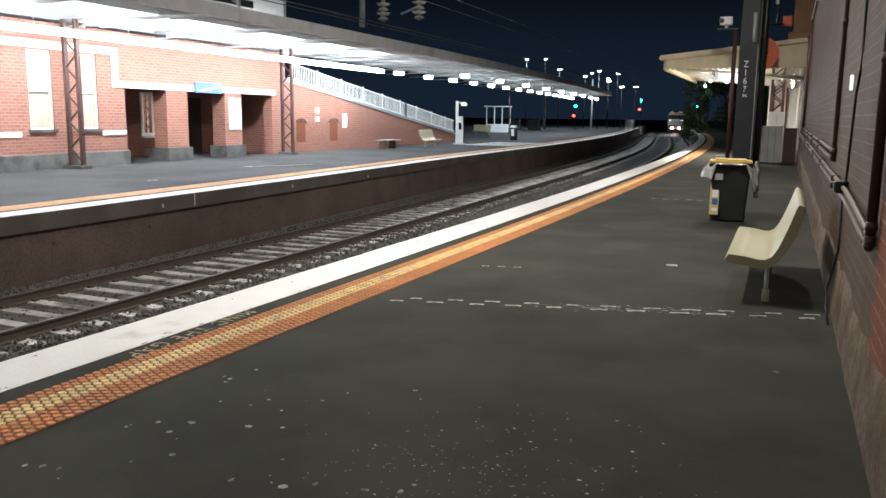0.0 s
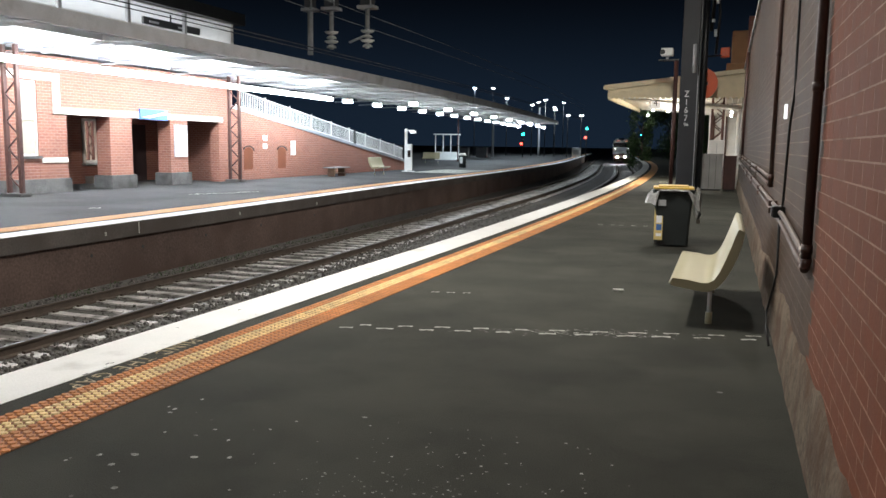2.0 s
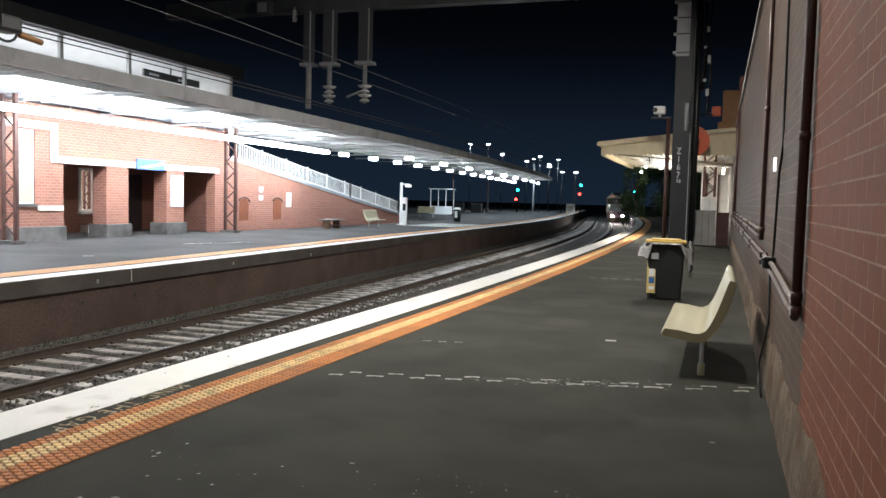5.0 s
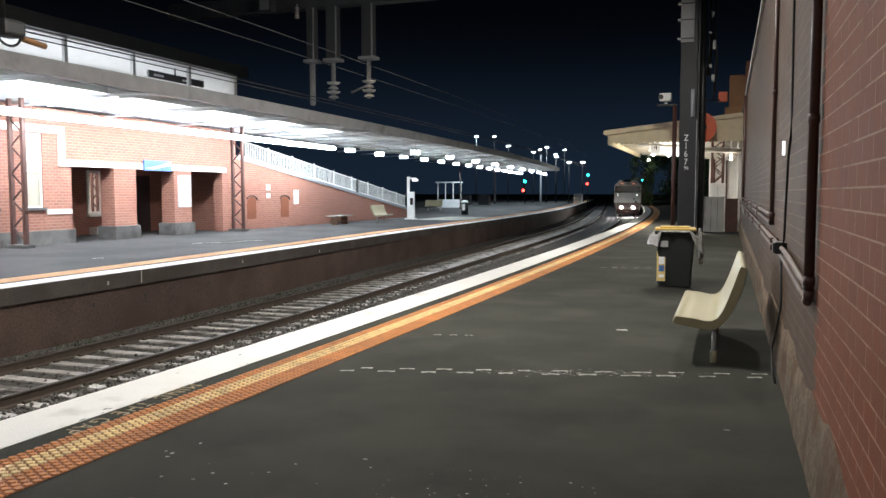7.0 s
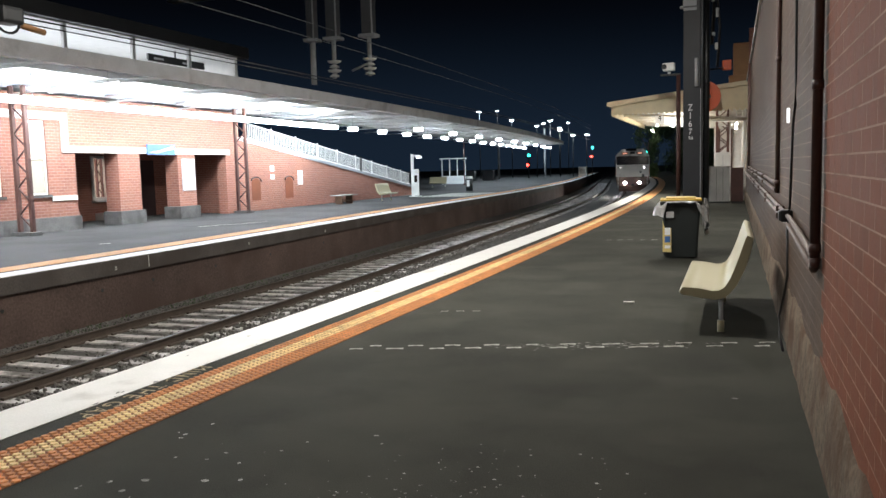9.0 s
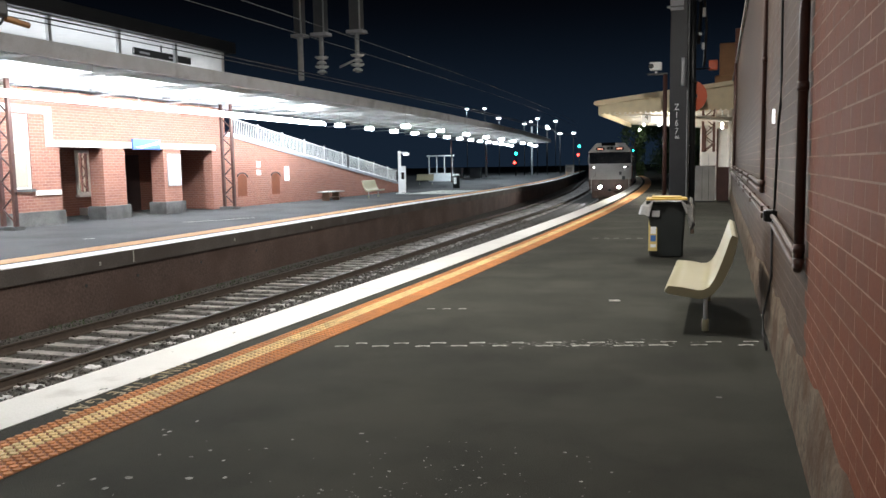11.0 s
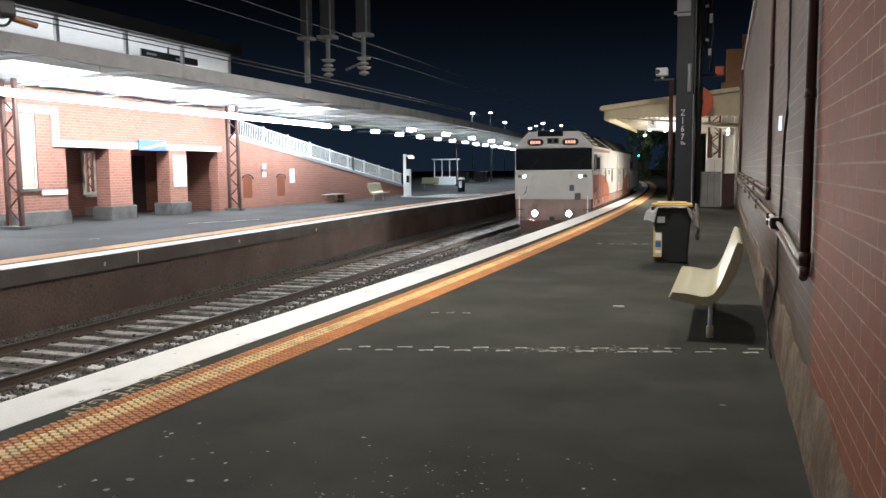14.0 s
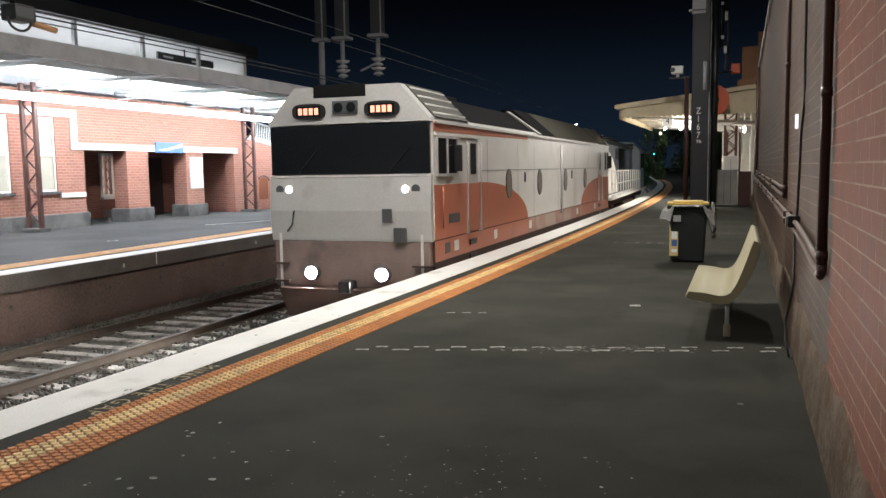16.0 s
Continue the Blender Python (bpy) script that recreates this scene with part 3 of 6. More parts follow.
    tagged(new("paint_chips", me), "small dark chips where the white platform line is worn away", "stain", kind="stuff")


# ---- the near brick wall with its pipes ----
WX = 0.47


def near_wall():
    wall = structure("wall_near", box(WX + 0.0002, WX + 0.35, -6, 4.95, -0.05, 4.5), MORTAR, "painted red-brown brick wall along the platform", "wall")
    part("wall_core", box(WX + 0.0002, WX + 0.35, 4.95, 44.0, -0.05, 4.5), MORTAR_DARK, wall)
    part("wall_cap", box(WX - 0.05, WX + 0.4, -6, 44.05, 4.5, 4.6, 0.015), CONCRETE, wall)
    bm = bmesh.new()
    rng = random.Random(5)
    ys = [-6 + 0.16 * i for i in range(313)]
    lo, mid, hi, back = [], [], [], []
    for y in ys:
        top = 0.42 + 0.14 * noise.noise((y * 0.5, 3, 0)) + 0.05 * noise.noise((y * 2.1, 7, 0)) + 0.04 * noise.noise((y * 5.3, 2, 0))
        lo.append(bm.verts.new((0.428 + 0.014 * noise.noise((y * 1.7, 1, 0)) + 0.005 * noise.noise((y * 4.9, 1, 0)) + 0.010 * noise.noise((y * 9.7, 4, 0)), min(y, 44), -0.01)))
        mid.append(bm.verts.new((0.442 + 0.008 * noise.noise((y * 1.9, 5, 0)) + 0.004 * noise.noise((y * 5.5, 5, 0)), min(y, 44), top * 0.6)))
        hi.append(bm.verts.new((0.460, min(y, 44), top)))
        back.append(bm.verts.new((0.50, min(y, 44), top + 0.01)))
    for a, b in ((lo, mid), (mid, hi), (hi, back)):
        for i in range(len(ys) - 1):
            bm.faces.new((a[i], a[i + 1], b[i + 1], b[i])).smooth = True
    part("plinth", bm, RENDER, wall, "patchy grey-brown cement render at the foot")
    bl, bh, j = 0.25, 0.0935, 0.007
    proto = box(0, 0.02, -(bl - 0.010) / 2, (bl - 0.010) / 2, -(bh - j) / 2, (bh - j) / 2)
    bmesh.ops.delete(proto, geom=[f for f in proto.faces if f.normal.x > 0.5], context="FACES_ONLY")
    front = [v for v in proto.verts if v.co.x < 0.01]
    for v in front:
        v.co.y *= 0.995
        v.co.z *= 0.99
    pv = np.array([v.co[:] for v in proto.verts])
    proto.verts.index_update()
    pf = [[v.index for v in f.verts] for f in proto.faces]
    spots = []
    for c in range(int(4.5 / bh)):
        z = c * bh + bh / 2 - 0.0025
        y = -5.9 + (0.12 if c % 2 else 0)
        while y < 43.9:
            spots.append((y, z, WX + rng.uniform(-0.0002, 0.0), rng.uniform(-0.15, 0.15)))
            y += bl
    close = sorted((p for p in spots if 1.9 < p[0] < 4.7 and p[1] < 2.4), key=lambda p: p[0])[:300]
    chosen = set(close)
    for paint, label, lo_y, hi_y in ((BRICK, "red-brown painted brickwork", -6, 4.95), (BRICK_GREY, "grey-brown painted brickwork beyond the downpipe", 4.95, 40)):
        verts, faces = [], []
        for p in spots:
            if p not in chosen and lo_y <= p[0] < hi_y:
                k = len(verts)
                verts += (pv + np.array((p[2], p[0], p[1]))).tolist()
                faces += [[i + k for i in f] for f in pf]
        me = bpy.data.meshes.new("brickwork")
        me.from_pydata(verts, [], faces)
        me.materials.append(paint)
        rest = new("brickwork", me)
        rest.parent = wall
        tagged(rest, label, kind="stuff")
    src = None
    for y, z, x, tilt in close:
        m = pose(x, y, z, tilt, 0, 0)
        if src is None:
            src = part("brick", proto, BRICK, wall)
            src.matrix_basis = m
        else:
            again("brick", src, wall, m)


def wall_fittings():
    p = thing("downpipe", Matrix(), "rust-red painted downpipe fixed to the brick wall", "pipe", "wall pipes")
    part("pipe", rod((0.43, 4.95, 1.0), (0.43, 4.95, 4.5), 0.028, 14), PIPE_RED, p)
    for z in (1.05, 1.95, 2.9, 3.9):
        part("collar", rod((0.43, 4.95, z), (0.43, 4.95, z + 0.05), 0.033, 14), PIPE_RED, p)
    part("shoe", rod((0.43, 4.95, 0.96), (0.43, 4.95, 1.02), 0.024, 12, 0.034), PIPE_RED, p)
    p = thing("downpipe", Matrix(), "dark brown pipe fixed to the brick wall", "pipe", "wall pipes")
    part("pipe", rod((0.44, 9.4, 1.22), (0.44, 9.4, 4.5), 0.024, 14), PIPE_RED, p)
    for z in (1.3, 2.6, 3.8):
        part("collar", rod((0.44, 9.4, z), (0.44, 9.4, z + 0.06), 0.029, 14), PIPE_RED, p)
    p = thing("downpipe", Matrix(), "dark brown pipe at the far end of the wall", "pipe", "wall pipes")
    part("pipe", rod((0.43, 26.5, 1.3), (0.43, 26.5, 4.5), 0.04, 12), PIPE_RED, p)
    for k, (z, y0) in enumerate(((1.02, 5.0), (1.09, 5.0), (1.25, 9.4), (1.33, 9.4))):
        c = thing("conduit", Matrix(), "brown-grey metal conduit running along the brick wall", "pipe", "conduits")
        dip = 0.07 if k < 2 else 0.0
        part("pipe", tube([(0.43, y0, z - dip), (0.43, y0 + 0.5, z - 0.75 * dip), (0.43, y0 + 1.4, z - 0.2 * dip), (0.43, y0 + 2.2, z + 0.01), (0.43, 43.5, z + 0.14)], 0.020, 12), PIPE_GREY, c)
        for i in range(1, 6):
            y = y0 + 0.35 + i * 3.2
            zz = z + 0.1 * (y - y0) / (31 - y0)
            part("saddle", box(0.39, 0.47, y - 0.02, y + 0.02, zz - 0.027, zz + 0.027, 0.006), PIPE_GREY, c)
        part("elbow", rod((0.43, y0 - 0.0, z - dip), (0.43, y0 + 0.10, z - 0.95 * dip), 0.024, 12), PIPE_GREY, c)
    jb = thing("junction_box", Matrix(), "small dark junction box on the conduits", "junction box")
    part("body", box(0.37, 0.47, 7.38, 7.56, 1.05, 1.15, 0.015), BLACK, jb)
    part("lid", box(0.362, 0.371, 7.395, 7.545, 1.06, 1.14, 0.003), BLACK, jb)
    pts = [(0.45, 7.05 + 0.06 * math.sin(z * 2.2), z) for z in np.linspace(4.5, 2.0, 14)]
    pts += [(0.44, 7.03 + 0.05 * i, 2.0 - 0.16 * i) for i in range(1, 6)] + [(0.42, 7.25, 1.0), (0.42, 7.2, 0.8), (0.42, 7.15, 0.62), (0.40, 7.2, 0.45), (0.37, 7.3, 0.26), (0.37, 7.2, 0.12), (0.39, 7.05, 0.02)]
    ca = thing("hanging_cable", Matrix(), "slack black cable hanging down the brick wall to the floor", "cable")
    part("cable", tube(pts, 0.0105), CABLE, ca)
    wl = thing("wall_lamp", Matrix(), "small lit white strip lamp fixed to the brick wall", "lamp")
    part("strip", box(0.445, 0.47, 7.95, 8.0, 1.9, 2.03, 0.006), SIGN_GLOW, wl)


def bench(m, length, label, legs=1):
    b = thing("bench", m, label, "bench", "platform benches")
    # section from the front lip round to the top of the back, across x
    sec = [(-0.36, 0.405), (-0.345, 0.43), (-0.2, 0.42), (-0.08, 0.398), (-0.02, 0.402), (0.03, 0.43), (0.075, 0.50), (0.114, 0.59), (0.165, 0.73), (0.21, 0.87), (0.228, 0.905)]
    under = [(-0.368, 0.375), (-0.34, 0.356), (-0.2, 0.335), (-0.06, 0.316), (0.0, 0.325), (0.06, 0.357), (0.13, 0.44), (0.175, 0.53), (0.225, 0.648), (0.262, 0.79), (0.277, 0.885)]
    bm = bmesh.new()
    ends = []
    for y, k in ((0, 0.97), (0.03, 1.0), (length - 0.03, 1.0), (length, 0.97)):
        ring = [(x * k, z) for x, z in sec] + [(x * k, z) for x, z in under[::-1]]
        ends.append([bm.verts.new((x, y, z)) for x, z in ring])
    n = len(ends[0])
    for a, c in zip(ends, ends[1:]):
        for i in range(n):
            bm.faces.new((a[i], a[(i + 1) % n], c[(i + 1) % n], c[i])).smooth = True
    h = len(sec)
    for a in (ends[0], ends[-1]):
        for i in range(h - 1):
            bm.faces.new([bm.verts.new(v.co) for v in (a[i], a[i + 1], a[n - 2 - i], a[n - 1 - i])])
    bmesh.ops.recalc_face_normals(bm, faces=bm.faces[:])
    part("seat_shell", bm, BENCH, b, "glossy cream fibreglass seat and back")
    for y in (0.12, length - 0.25):
        leg = part("leg", rod((0, y, 0.0), (0, y, 0.325), 0.02, 10), GALV, b)
        part("foot_sleeve", rod((0, y, 0.0), (0, y, 0.11), 0.032, 10), BENCH, leg)
        part("bracket", box(-0.16, 0.03, y - 0.02, y + 0.02, 0.305, 0.325), GALV, b)
    return b


def wheelie_bin(m):
    b = thing("wheelie_bin", m, "dark green wheelie bin with yellow lid and bin bag", "bin")
    bm = bmesh.new()
    secs = [(0.0, 0.255, 0.21), (0.06, 0.262, 0.215), (0.5, 0.288, 0.25), (0.84, 0.308, 0.27), (0.86, 0.33, 0.295), (0.91, 0.33, 0.295)]
    rings = []
    for z, w, d in secs:
        ring = []
        for cx, cy, a0 in ((w - 0.04, d - 0.04, 0), (-w + 0.04, d - 0.04, 90), (-w + 0.04, -d + 0.04, 180), (w - 0.04, -d + 0.04, 270)):
            for k in range(4):
                a = math.radians(a0 + 30 * k)
                ring.append(bm.verts.new((cx + 0.04 * math.cos(a), cy + 0.04 * math.sin(a), z + 0.03)))
        rings.append(ring)
    n = len(rings[0])
    for u, v in zip(rings, rings[1:]):
        for k in range(n):
            bm.faces.new((u[k], u[(k + 1) % n], v[(k + 1) % n], v[k]))
    bm.faces.new(rings[0][::-1])
    bm.faces.new(rings[-1])
    part("body", bm, BIN, b)
    bm = box(-0.325, 0.325, -0.32, 0.33, 0.955, 0.985, 0.012)
    box(-0.24, 0.24, -0.24, 0.24, 0.98, 1.01, 0.014, bm=bm)
    part("lid", bm, YELLOW, b, "faded yellow lid with a low dome")
    part("lid_hinge", rod((-0.28, 0.33, 0.95), (0.28, 0.33, 0.95), 0.02, 10), BIN, b)
    for sx in (-0.25, 0.25):
        w = part("wheel", rod((sx - 0.025, 0.22, 0.1), (sx + 0.025, 0.22, 0.1), 0.1, 16), BLACK, b)
    # plastic bag folded over the rim, hanging lower on one side
    bm = bmesh.new()
    rng = random.Random(8)
    top, low = [], []
    n = 64
    for k in range(n):
        a = 2 * math.pi * k / n
        ex = 0.335 / max(abs(math.cos(a)), abs(math.sin(a)))
        ex = min(ex, 0.40)
        drop = 0.05 + 0.02 * math.sin(5 * a) + 0.03 * rng.random()
        if math.cos(a) > 0.6:
            drop += 0.50 * (math.cos(a) - 0.6) / 0.4
        if math.cos(a) < -0.6:
            drop += 0.16
        if abs(math.sin(a)) > 0.8:
            drop = 0.006 + 0.012 * rng.random()
        wob = 0.015 + 0.025 * math.sin(9 * a) + 0.02 * rng.random() + 0.03 * (abs(math.cos(a)) > 0.6)
        top.append(bm.verts.new((ex * 0.93 * math.cos(a), ex * 0.93 * math.sin(a), 0.955)))
        low.append([bm.verts.new(((ex + wob) * math.cos(a), (ex + wob) * math.sin(a), 0.94 - 0.4 * drop)),
                    bm.verts.new(((ex + 1.6 * wob - 0.01) * math.cos(a), (ex + 1.6 * wob - 0.01) * math.sin(a), 0.94 - drop))])
    for k in range(n):
        j = (k + 1) % n
        bm.faces.new((top[k], top[j], low[j][0], low[k][0]))
        bm.faces.new((low[k][0], low[j][0], low[j][1], low[k][1]))
    bag = part("bin_bag", bm, BAG, b, "crumpled clear plastic bag hanging over the rim")
    sol = bag.modifiers.new("thick", "SOLIDIFY")
    sol.thickness = 0.003
    lobe = bmesh.new()
    bmesh.ops.create_icosphere(lobe, subdivisions=3, radius=1.0)
    for v in lobe.verts:
        k = 1 + 0.28 * noise.noise(v.co * 2.3) + 0.14 * noise.noise(v.co * 6.0)
        v.co = Vector((0.385 + 0.055 * v.co.x * k, -0.12 + 0.15 * v.co.y * k, 0.74 + 0.24 * v.co.z * k))
    part("bag_tail", lobe, BAG, b, "crumpled plastic bag hanging down the side")
    st = part("sticker", box(-0.19, -0.02, -0.276, -0.268, 0.10, 0.70), STICKER, b, "yellow and white printed sticker")
    st.matrix_basis = pose(-0.135, 0.0, 0, -3.2) @ Matrix.Diagonal((0.8, 1, 1, 1))
    for z, hgt, mt in ((0.26, 0.10, INK_BLUE), (0.38, 0.12, LETTER), (0.54, 0.03, INK), (0.60, 0.03, INK), (0.16, 0.05, LETTER)):
        part("printed_bar", box(-0.15, -0.04, -0.279, -0.275, z, z + hgt), mt, st)
    part("number_patch", box(-0.235, -0.11, -0.290, -0.282, 0.68, 0.78), GALV, b)
    return b


# ---- the mast, its portal and the wires ----
def portal():
    my = 31.0
    m = thing("overhead_mast", Matrix(), "dark grey steel mast with white lettering carrying an overhead portal", "mast")
    part("column", box(-1.74, -1.14, my, my + 0.5, 0, 9.9, 0.02), MAST_DARK, m)
    part("flange", box(-1.12, -1.07, my - 0.06, my + 0.5, 0, 9.4, 0.008), BLACK, m)
    part("column_sleeve", box(-1.75, -1.28, my - 0.03, my + 0.53, 7.0, 9.8, 0.01), CANOPY_EDGE, m, "pale grey sleeve round the mast head")
    for z in (7.08, 7.75, 8.33, 8.9):
        part("clamp", box(-1.86, -1.74, my - 0.06, my + 0.1, z, z + 0.09, 0.015), GALV, m)
        part("band", box(-1.765, -1.265, my - 0.045, my - 0.028, z + 0.02, z + 0.07), MAST, m)
    part("conduit", rod((-1.28, my - 0.05, 4.3), (-1.28, my - 0.05, 5.3), 0.07, 10), GALV, m)
    part("edge_strip", box(-1.142, -1.122, my - 0.01, my + 0.02, 0.1, 4.2), GALV, m)
    part("base_plate", box(-1.95, -0.95, my - 0.2, my + 0.7, 0, 0.04, 0.006), MAST, m)
    for i, ch in enumerate("Z167"):
        bm = text_bm(ch, 0.36)
        ob = part("letter", bm, LETTER, m)
        ob.matrix_basis = pose(-1.49, my - 0.004, 3.55 - 0.29 * i, 90, 0, 0) @ Matrix.Diagonal((0.72, 0.9, 1, 1))
    bm = text_bm("96", 0.17)
    part("letter", bm, LETTER, m).matrix_basis = pose(-1.47, my - 0.004, 2.46, 90, 0, 0)
    part("beam", box(-24.0, -1.1, my - 0.02, my + 0.5, 9.35, 10.0, 0.01), MAST, m)
    # dark post in front of the disc
    d = thing("dark_post", Matrix(), "black painted steel post standing beside the mast", "post")
    part("post", rod((-0.95, my + 0.2, 0), (-0.95, my + 0.2, 9.4), 0.11, 12), BLACK, d)
    part("clamp", rod((-0.95, my + 0.2, 4.4), (-0.95, my + 0.2, 4.5), 0.13, 12), BLACK, d)
    d = thing("round_sign", Matrix(), "round orange-red enamel disc fixed behind the post", "sign")
    part("disc", rod((-1.02, my + 0.56, 3.96), (-1.02, my + 0.60, 3.96), 0.57, 40), ORANGE_DISC, d)
    part("bracket", box(-1.0, -0.8, my + 0.28, my + 0.56, 3.9, 4.02), BLACK, d)
    for x, kind in ((-16.86, 0), (-15.87, 1), (-14.23, 1)):
        h = thing("drop_post", Matrix(), "grey steel drop post hanging from the portal beam with an insulator" if kind else "plain grey steel drop post hanging from the portal beam", "mast", "drop posts")
        w = 0.24 if kind else 0.17
        part("box_section", box(x - w, x + w, my, my + 0.4, 7.2, 9.35, 0.01), MAST, h)
        part("edge_angle", box(x + w - 0.04, x + w + 0.02, my - 0.03, my, 7.2, 9.35), GALV, h)
        part("end_plate", box(x - w - 0.12, x + w + 0.12, my - 0.08, my + 0.48, 7.08, 7.2), GALV, h)
        part("rod", rod((x, my + 0.2, 7.1), (x, my + 0.2, 5.5 if kind else 5.3), 0.09 if kind else 0.12, 10), GALV, h)
        if kind:
            for i in range(4):
                part("insulator_disc", rod((x, my + 0.2, 6.22 - 0.19 * i), (x, my + 0.2, 6.14 - 0.19 * i), 0.16 if i % 2 else 0.30, 14, 0.22), WHITE, h)
    part("strut", tube([(-14.3, my + 0.1, 6.0), (-15.0, my + 0.1, 5.75)], 0.05), GALV, h)
    for off, z, sag, hi in ((-3.67, 5.2, 0.0, 0.008), (-3.67, 4.85, 0.0, 0.007), (-3.67, 3.94, 0, 0.012), (-3.67, 3.86, 0, 0.010)):
        lab = thing("overhead_wire", Matrix(), "thin overhead traction wire running above the tracks", "wire", "overhead wires")
        part("wire", tube([(*along(s, off)[:2], z) for s in np.linspace(-10, 75, 24)], hi, 6), MAST if z > 4.5 else CABLE, lab)
    st = thing("wire_insulator", Matrix(), "dark strain insulator in the overhead wire", "insulator")
    part("body", rod((-9.75, 9.28, 3.80), (-9.75, 9.7, 3.76), 0.045, 10), BROWN, st)
    eq = thing("wire_tensioner", Matrix(), "dark hanging wire clamp assembly above the track", "wire fitting")
    part("body", box(-9.9, -9.6, 8.85, 9.22, 3.78, 4.02, 0.05), BLACK, eq)
    part("hanger", rod((-9.75, 8.95, 4.0), (-9.75, 8.95, 6.5), 0.04, 10), BLACK, eq)
    part("loop", tube([(-9.75, 9.05 + 0.2 * math.cos(a), 3.82 + 0.16 * math.sin(a)) for a in np.linspace(3.1, 6.3, 9)], 0.02), BLACK, eq)
    eq = thing("hanging_insulator", Matrix(), "pale insulator string hanging below the portal beam", "insulator")
    part("hanger", rod((-17.35, my - 0.2, 8.9), (-17.35, my - 0.2, 9.5), 0.03, 8), GALV, eq)
    for i in range(5):
        part("insulator_disc", rod((-17.35, my - 0.2, 8.92 + 0.1 * i), (-17.35, my - 0.2, 8.97 + 0.1 * i), 0.11, 12, 0.06), WHITE, eq)
    eq = thing("switch_box", Matrix(), "dark switch box fixed below the portal beam", "switch box")
    part("body", box(-19.1, -18.45, my - 0.45, my - 0.05, 9.25, 9.8, 0.04), MAST, eq)
    part("door", box(-19.0, -18.55, my - 0.47, my - 0.45, 9.32, 9.72, 0.01), FASCIA, eq)
    part("bracket", box(-18.9, -18.7, my - 0.06, my + 0.1, 9.5, 9.7), GALV, eq)
    c = thing("security_camera", Matrix(), "white security camera on a slim brown pole", "security camera")
    part("pole", rod((-1.88, my - 0.4, 0), (-1.88, my - 0.4, 4.72), 0.075, 12), IRON, c)
    part("shelf", box(-2.5, -1.8, my - 0.5, my - 0.3, 4.70, 4.76, 0.01), BLACK, c)
    body = part("housing", box(-2.42, -2.0, my - 0.62, my - 0.25, 4.86, 5.14, 0.04), WHITE, c)
    part("lens", rod((-2.36, my - 0.64, 5.0), (-2.36, my - 0.60, 5.0), 0.09, 14), BLACK, body)
    part("bracket", box(-2.25, -2.15, my - 0.45, my - 0.35, 4.76, 4.87), GALV, body)


# ---- buildings and canopies ----
FX = -20.9


def far_building():
    standing = set(bpy.data.objects)
    w = thing("station_building", Matrix(), "red-brick station building with cream bands, porch pillars and bluestone plinths", "building")
    T = 0.45
    holes = ((17.85, 18.72), (19.66, 20.5))
    ys = [8.0] + [v for h in holes for v in h] + [21.7]
    for i in range(0, len(ys), 2):
        part("wall", box(FX - T, FX, ys[i], ys[i + 1], 0.3, 4.3), FAR_BRICK, w)
    for y0, y1 in holes:
        part("wall", box(FX - T, FX - 0.004, y0, y1, 0.3, 1.0), FAR_BRICK, w)
        part("wall", box(FX - T, FX - 0.004, y0, y1, 3.45, 4.3), FAR_BRICK, w)
        win = part("window", box(FX - 0.15, FX - 0.10, y0, y1, 1.08, 3.45), BLIND, w, "tall sash window with a drawn pale blind")
        part("sill", box(FX - 0.3, FX + 0.07, y0 - 0.08, y1 + 0.08, 0.99, 1.08, 0.01), BLUESTONE, win)
        for a, b, c, d in ((y0, y0 + 0.06, 1.08, 3.45), (y1 - 0.06, y1, 1.08, 3.45), (y0, y1, 3.37, 3.45), (y0, y1, 1.08, 1.14), (y0, y1, 2.22, 2.28)):
            part("sash_bar", box(FX - 0.10, FX - 0.04, a, b, c, d), CREAM_PALE, win)
    part("plinth", box(FX - T, FX + 0.10, 8.0, 21.75, 0, 0.34, 0.02), BLUESTONE, w)
    # upper wall over the porch
    part("wall", box(FX - T, FX, 21.7, 31.4, 2.46, 4.3), FAR_BRICK, w)
    part("wall", box(FX - T, FX, 30.35, 31.4, 0.0, 2.46), FAR_BRICK, w)
    # cream bands
    part("cream_band", box(FX - 0.05, FX + 0.05, 8, 21.42, 3.5, 3.74, 0.01), CREAM_PALE, w)
    part("cream_band", box(FX - 0.05, FX + 0.05, 21.14, 21.42, 2.44, 3.5, 0.01), CREAM_PALE, w)
    part("cream_band", box(FX - 0.05, FX + 0.05, 21.42, 30.6, 2.44, 2.66, 0.01), CREAM_PALE, w)
    for y0, y1 in ((8, 17.5), (20.6, 21.68)):
        part("cream_band", box(FX - 0.05, FX + 0.04, y0, y1, 0.86, 1.02, 0.008), CREAM_PALE, w)
    # porch pillars
    for y0, y1 in ((23.7, 24.85), (27.05, 28.15)):
        pl = part("pillar", box(FX - 0.6, FX + 0.02, y0, y1, 0.3, 2.46, 0.01), FAR_BRICK, w)
        part("plinth", box(FX - 0.7, FX + 0.12, y0 - 0.1, y1 + 0.1, 0, 0.36, 0.03), BLUESTONE, pl)
    # porch
    for y0, y1, z0, z1 in ((20, 26.0, 0, 4.3), (27.42, 32, 0, 4.3), (26.0, 27.42, 0, 0.6), (26.0, 27.42, 2.46, 4.3)):
        part("back_wall", box(FX - 3.6, FX - 3.4, y0, y1, z0, z1), FAR_BRICK, w)
    part("side_wall", box(FX - 3.4, FX - 0.46, 21.3, 21.6, 0, 4.3), FAR_BRICK, w)
    part("side_wall", box(FX - 3.4, FX - 0.46, 30.9, 31.2, 0, 4.3), FAR_BRICK, w)
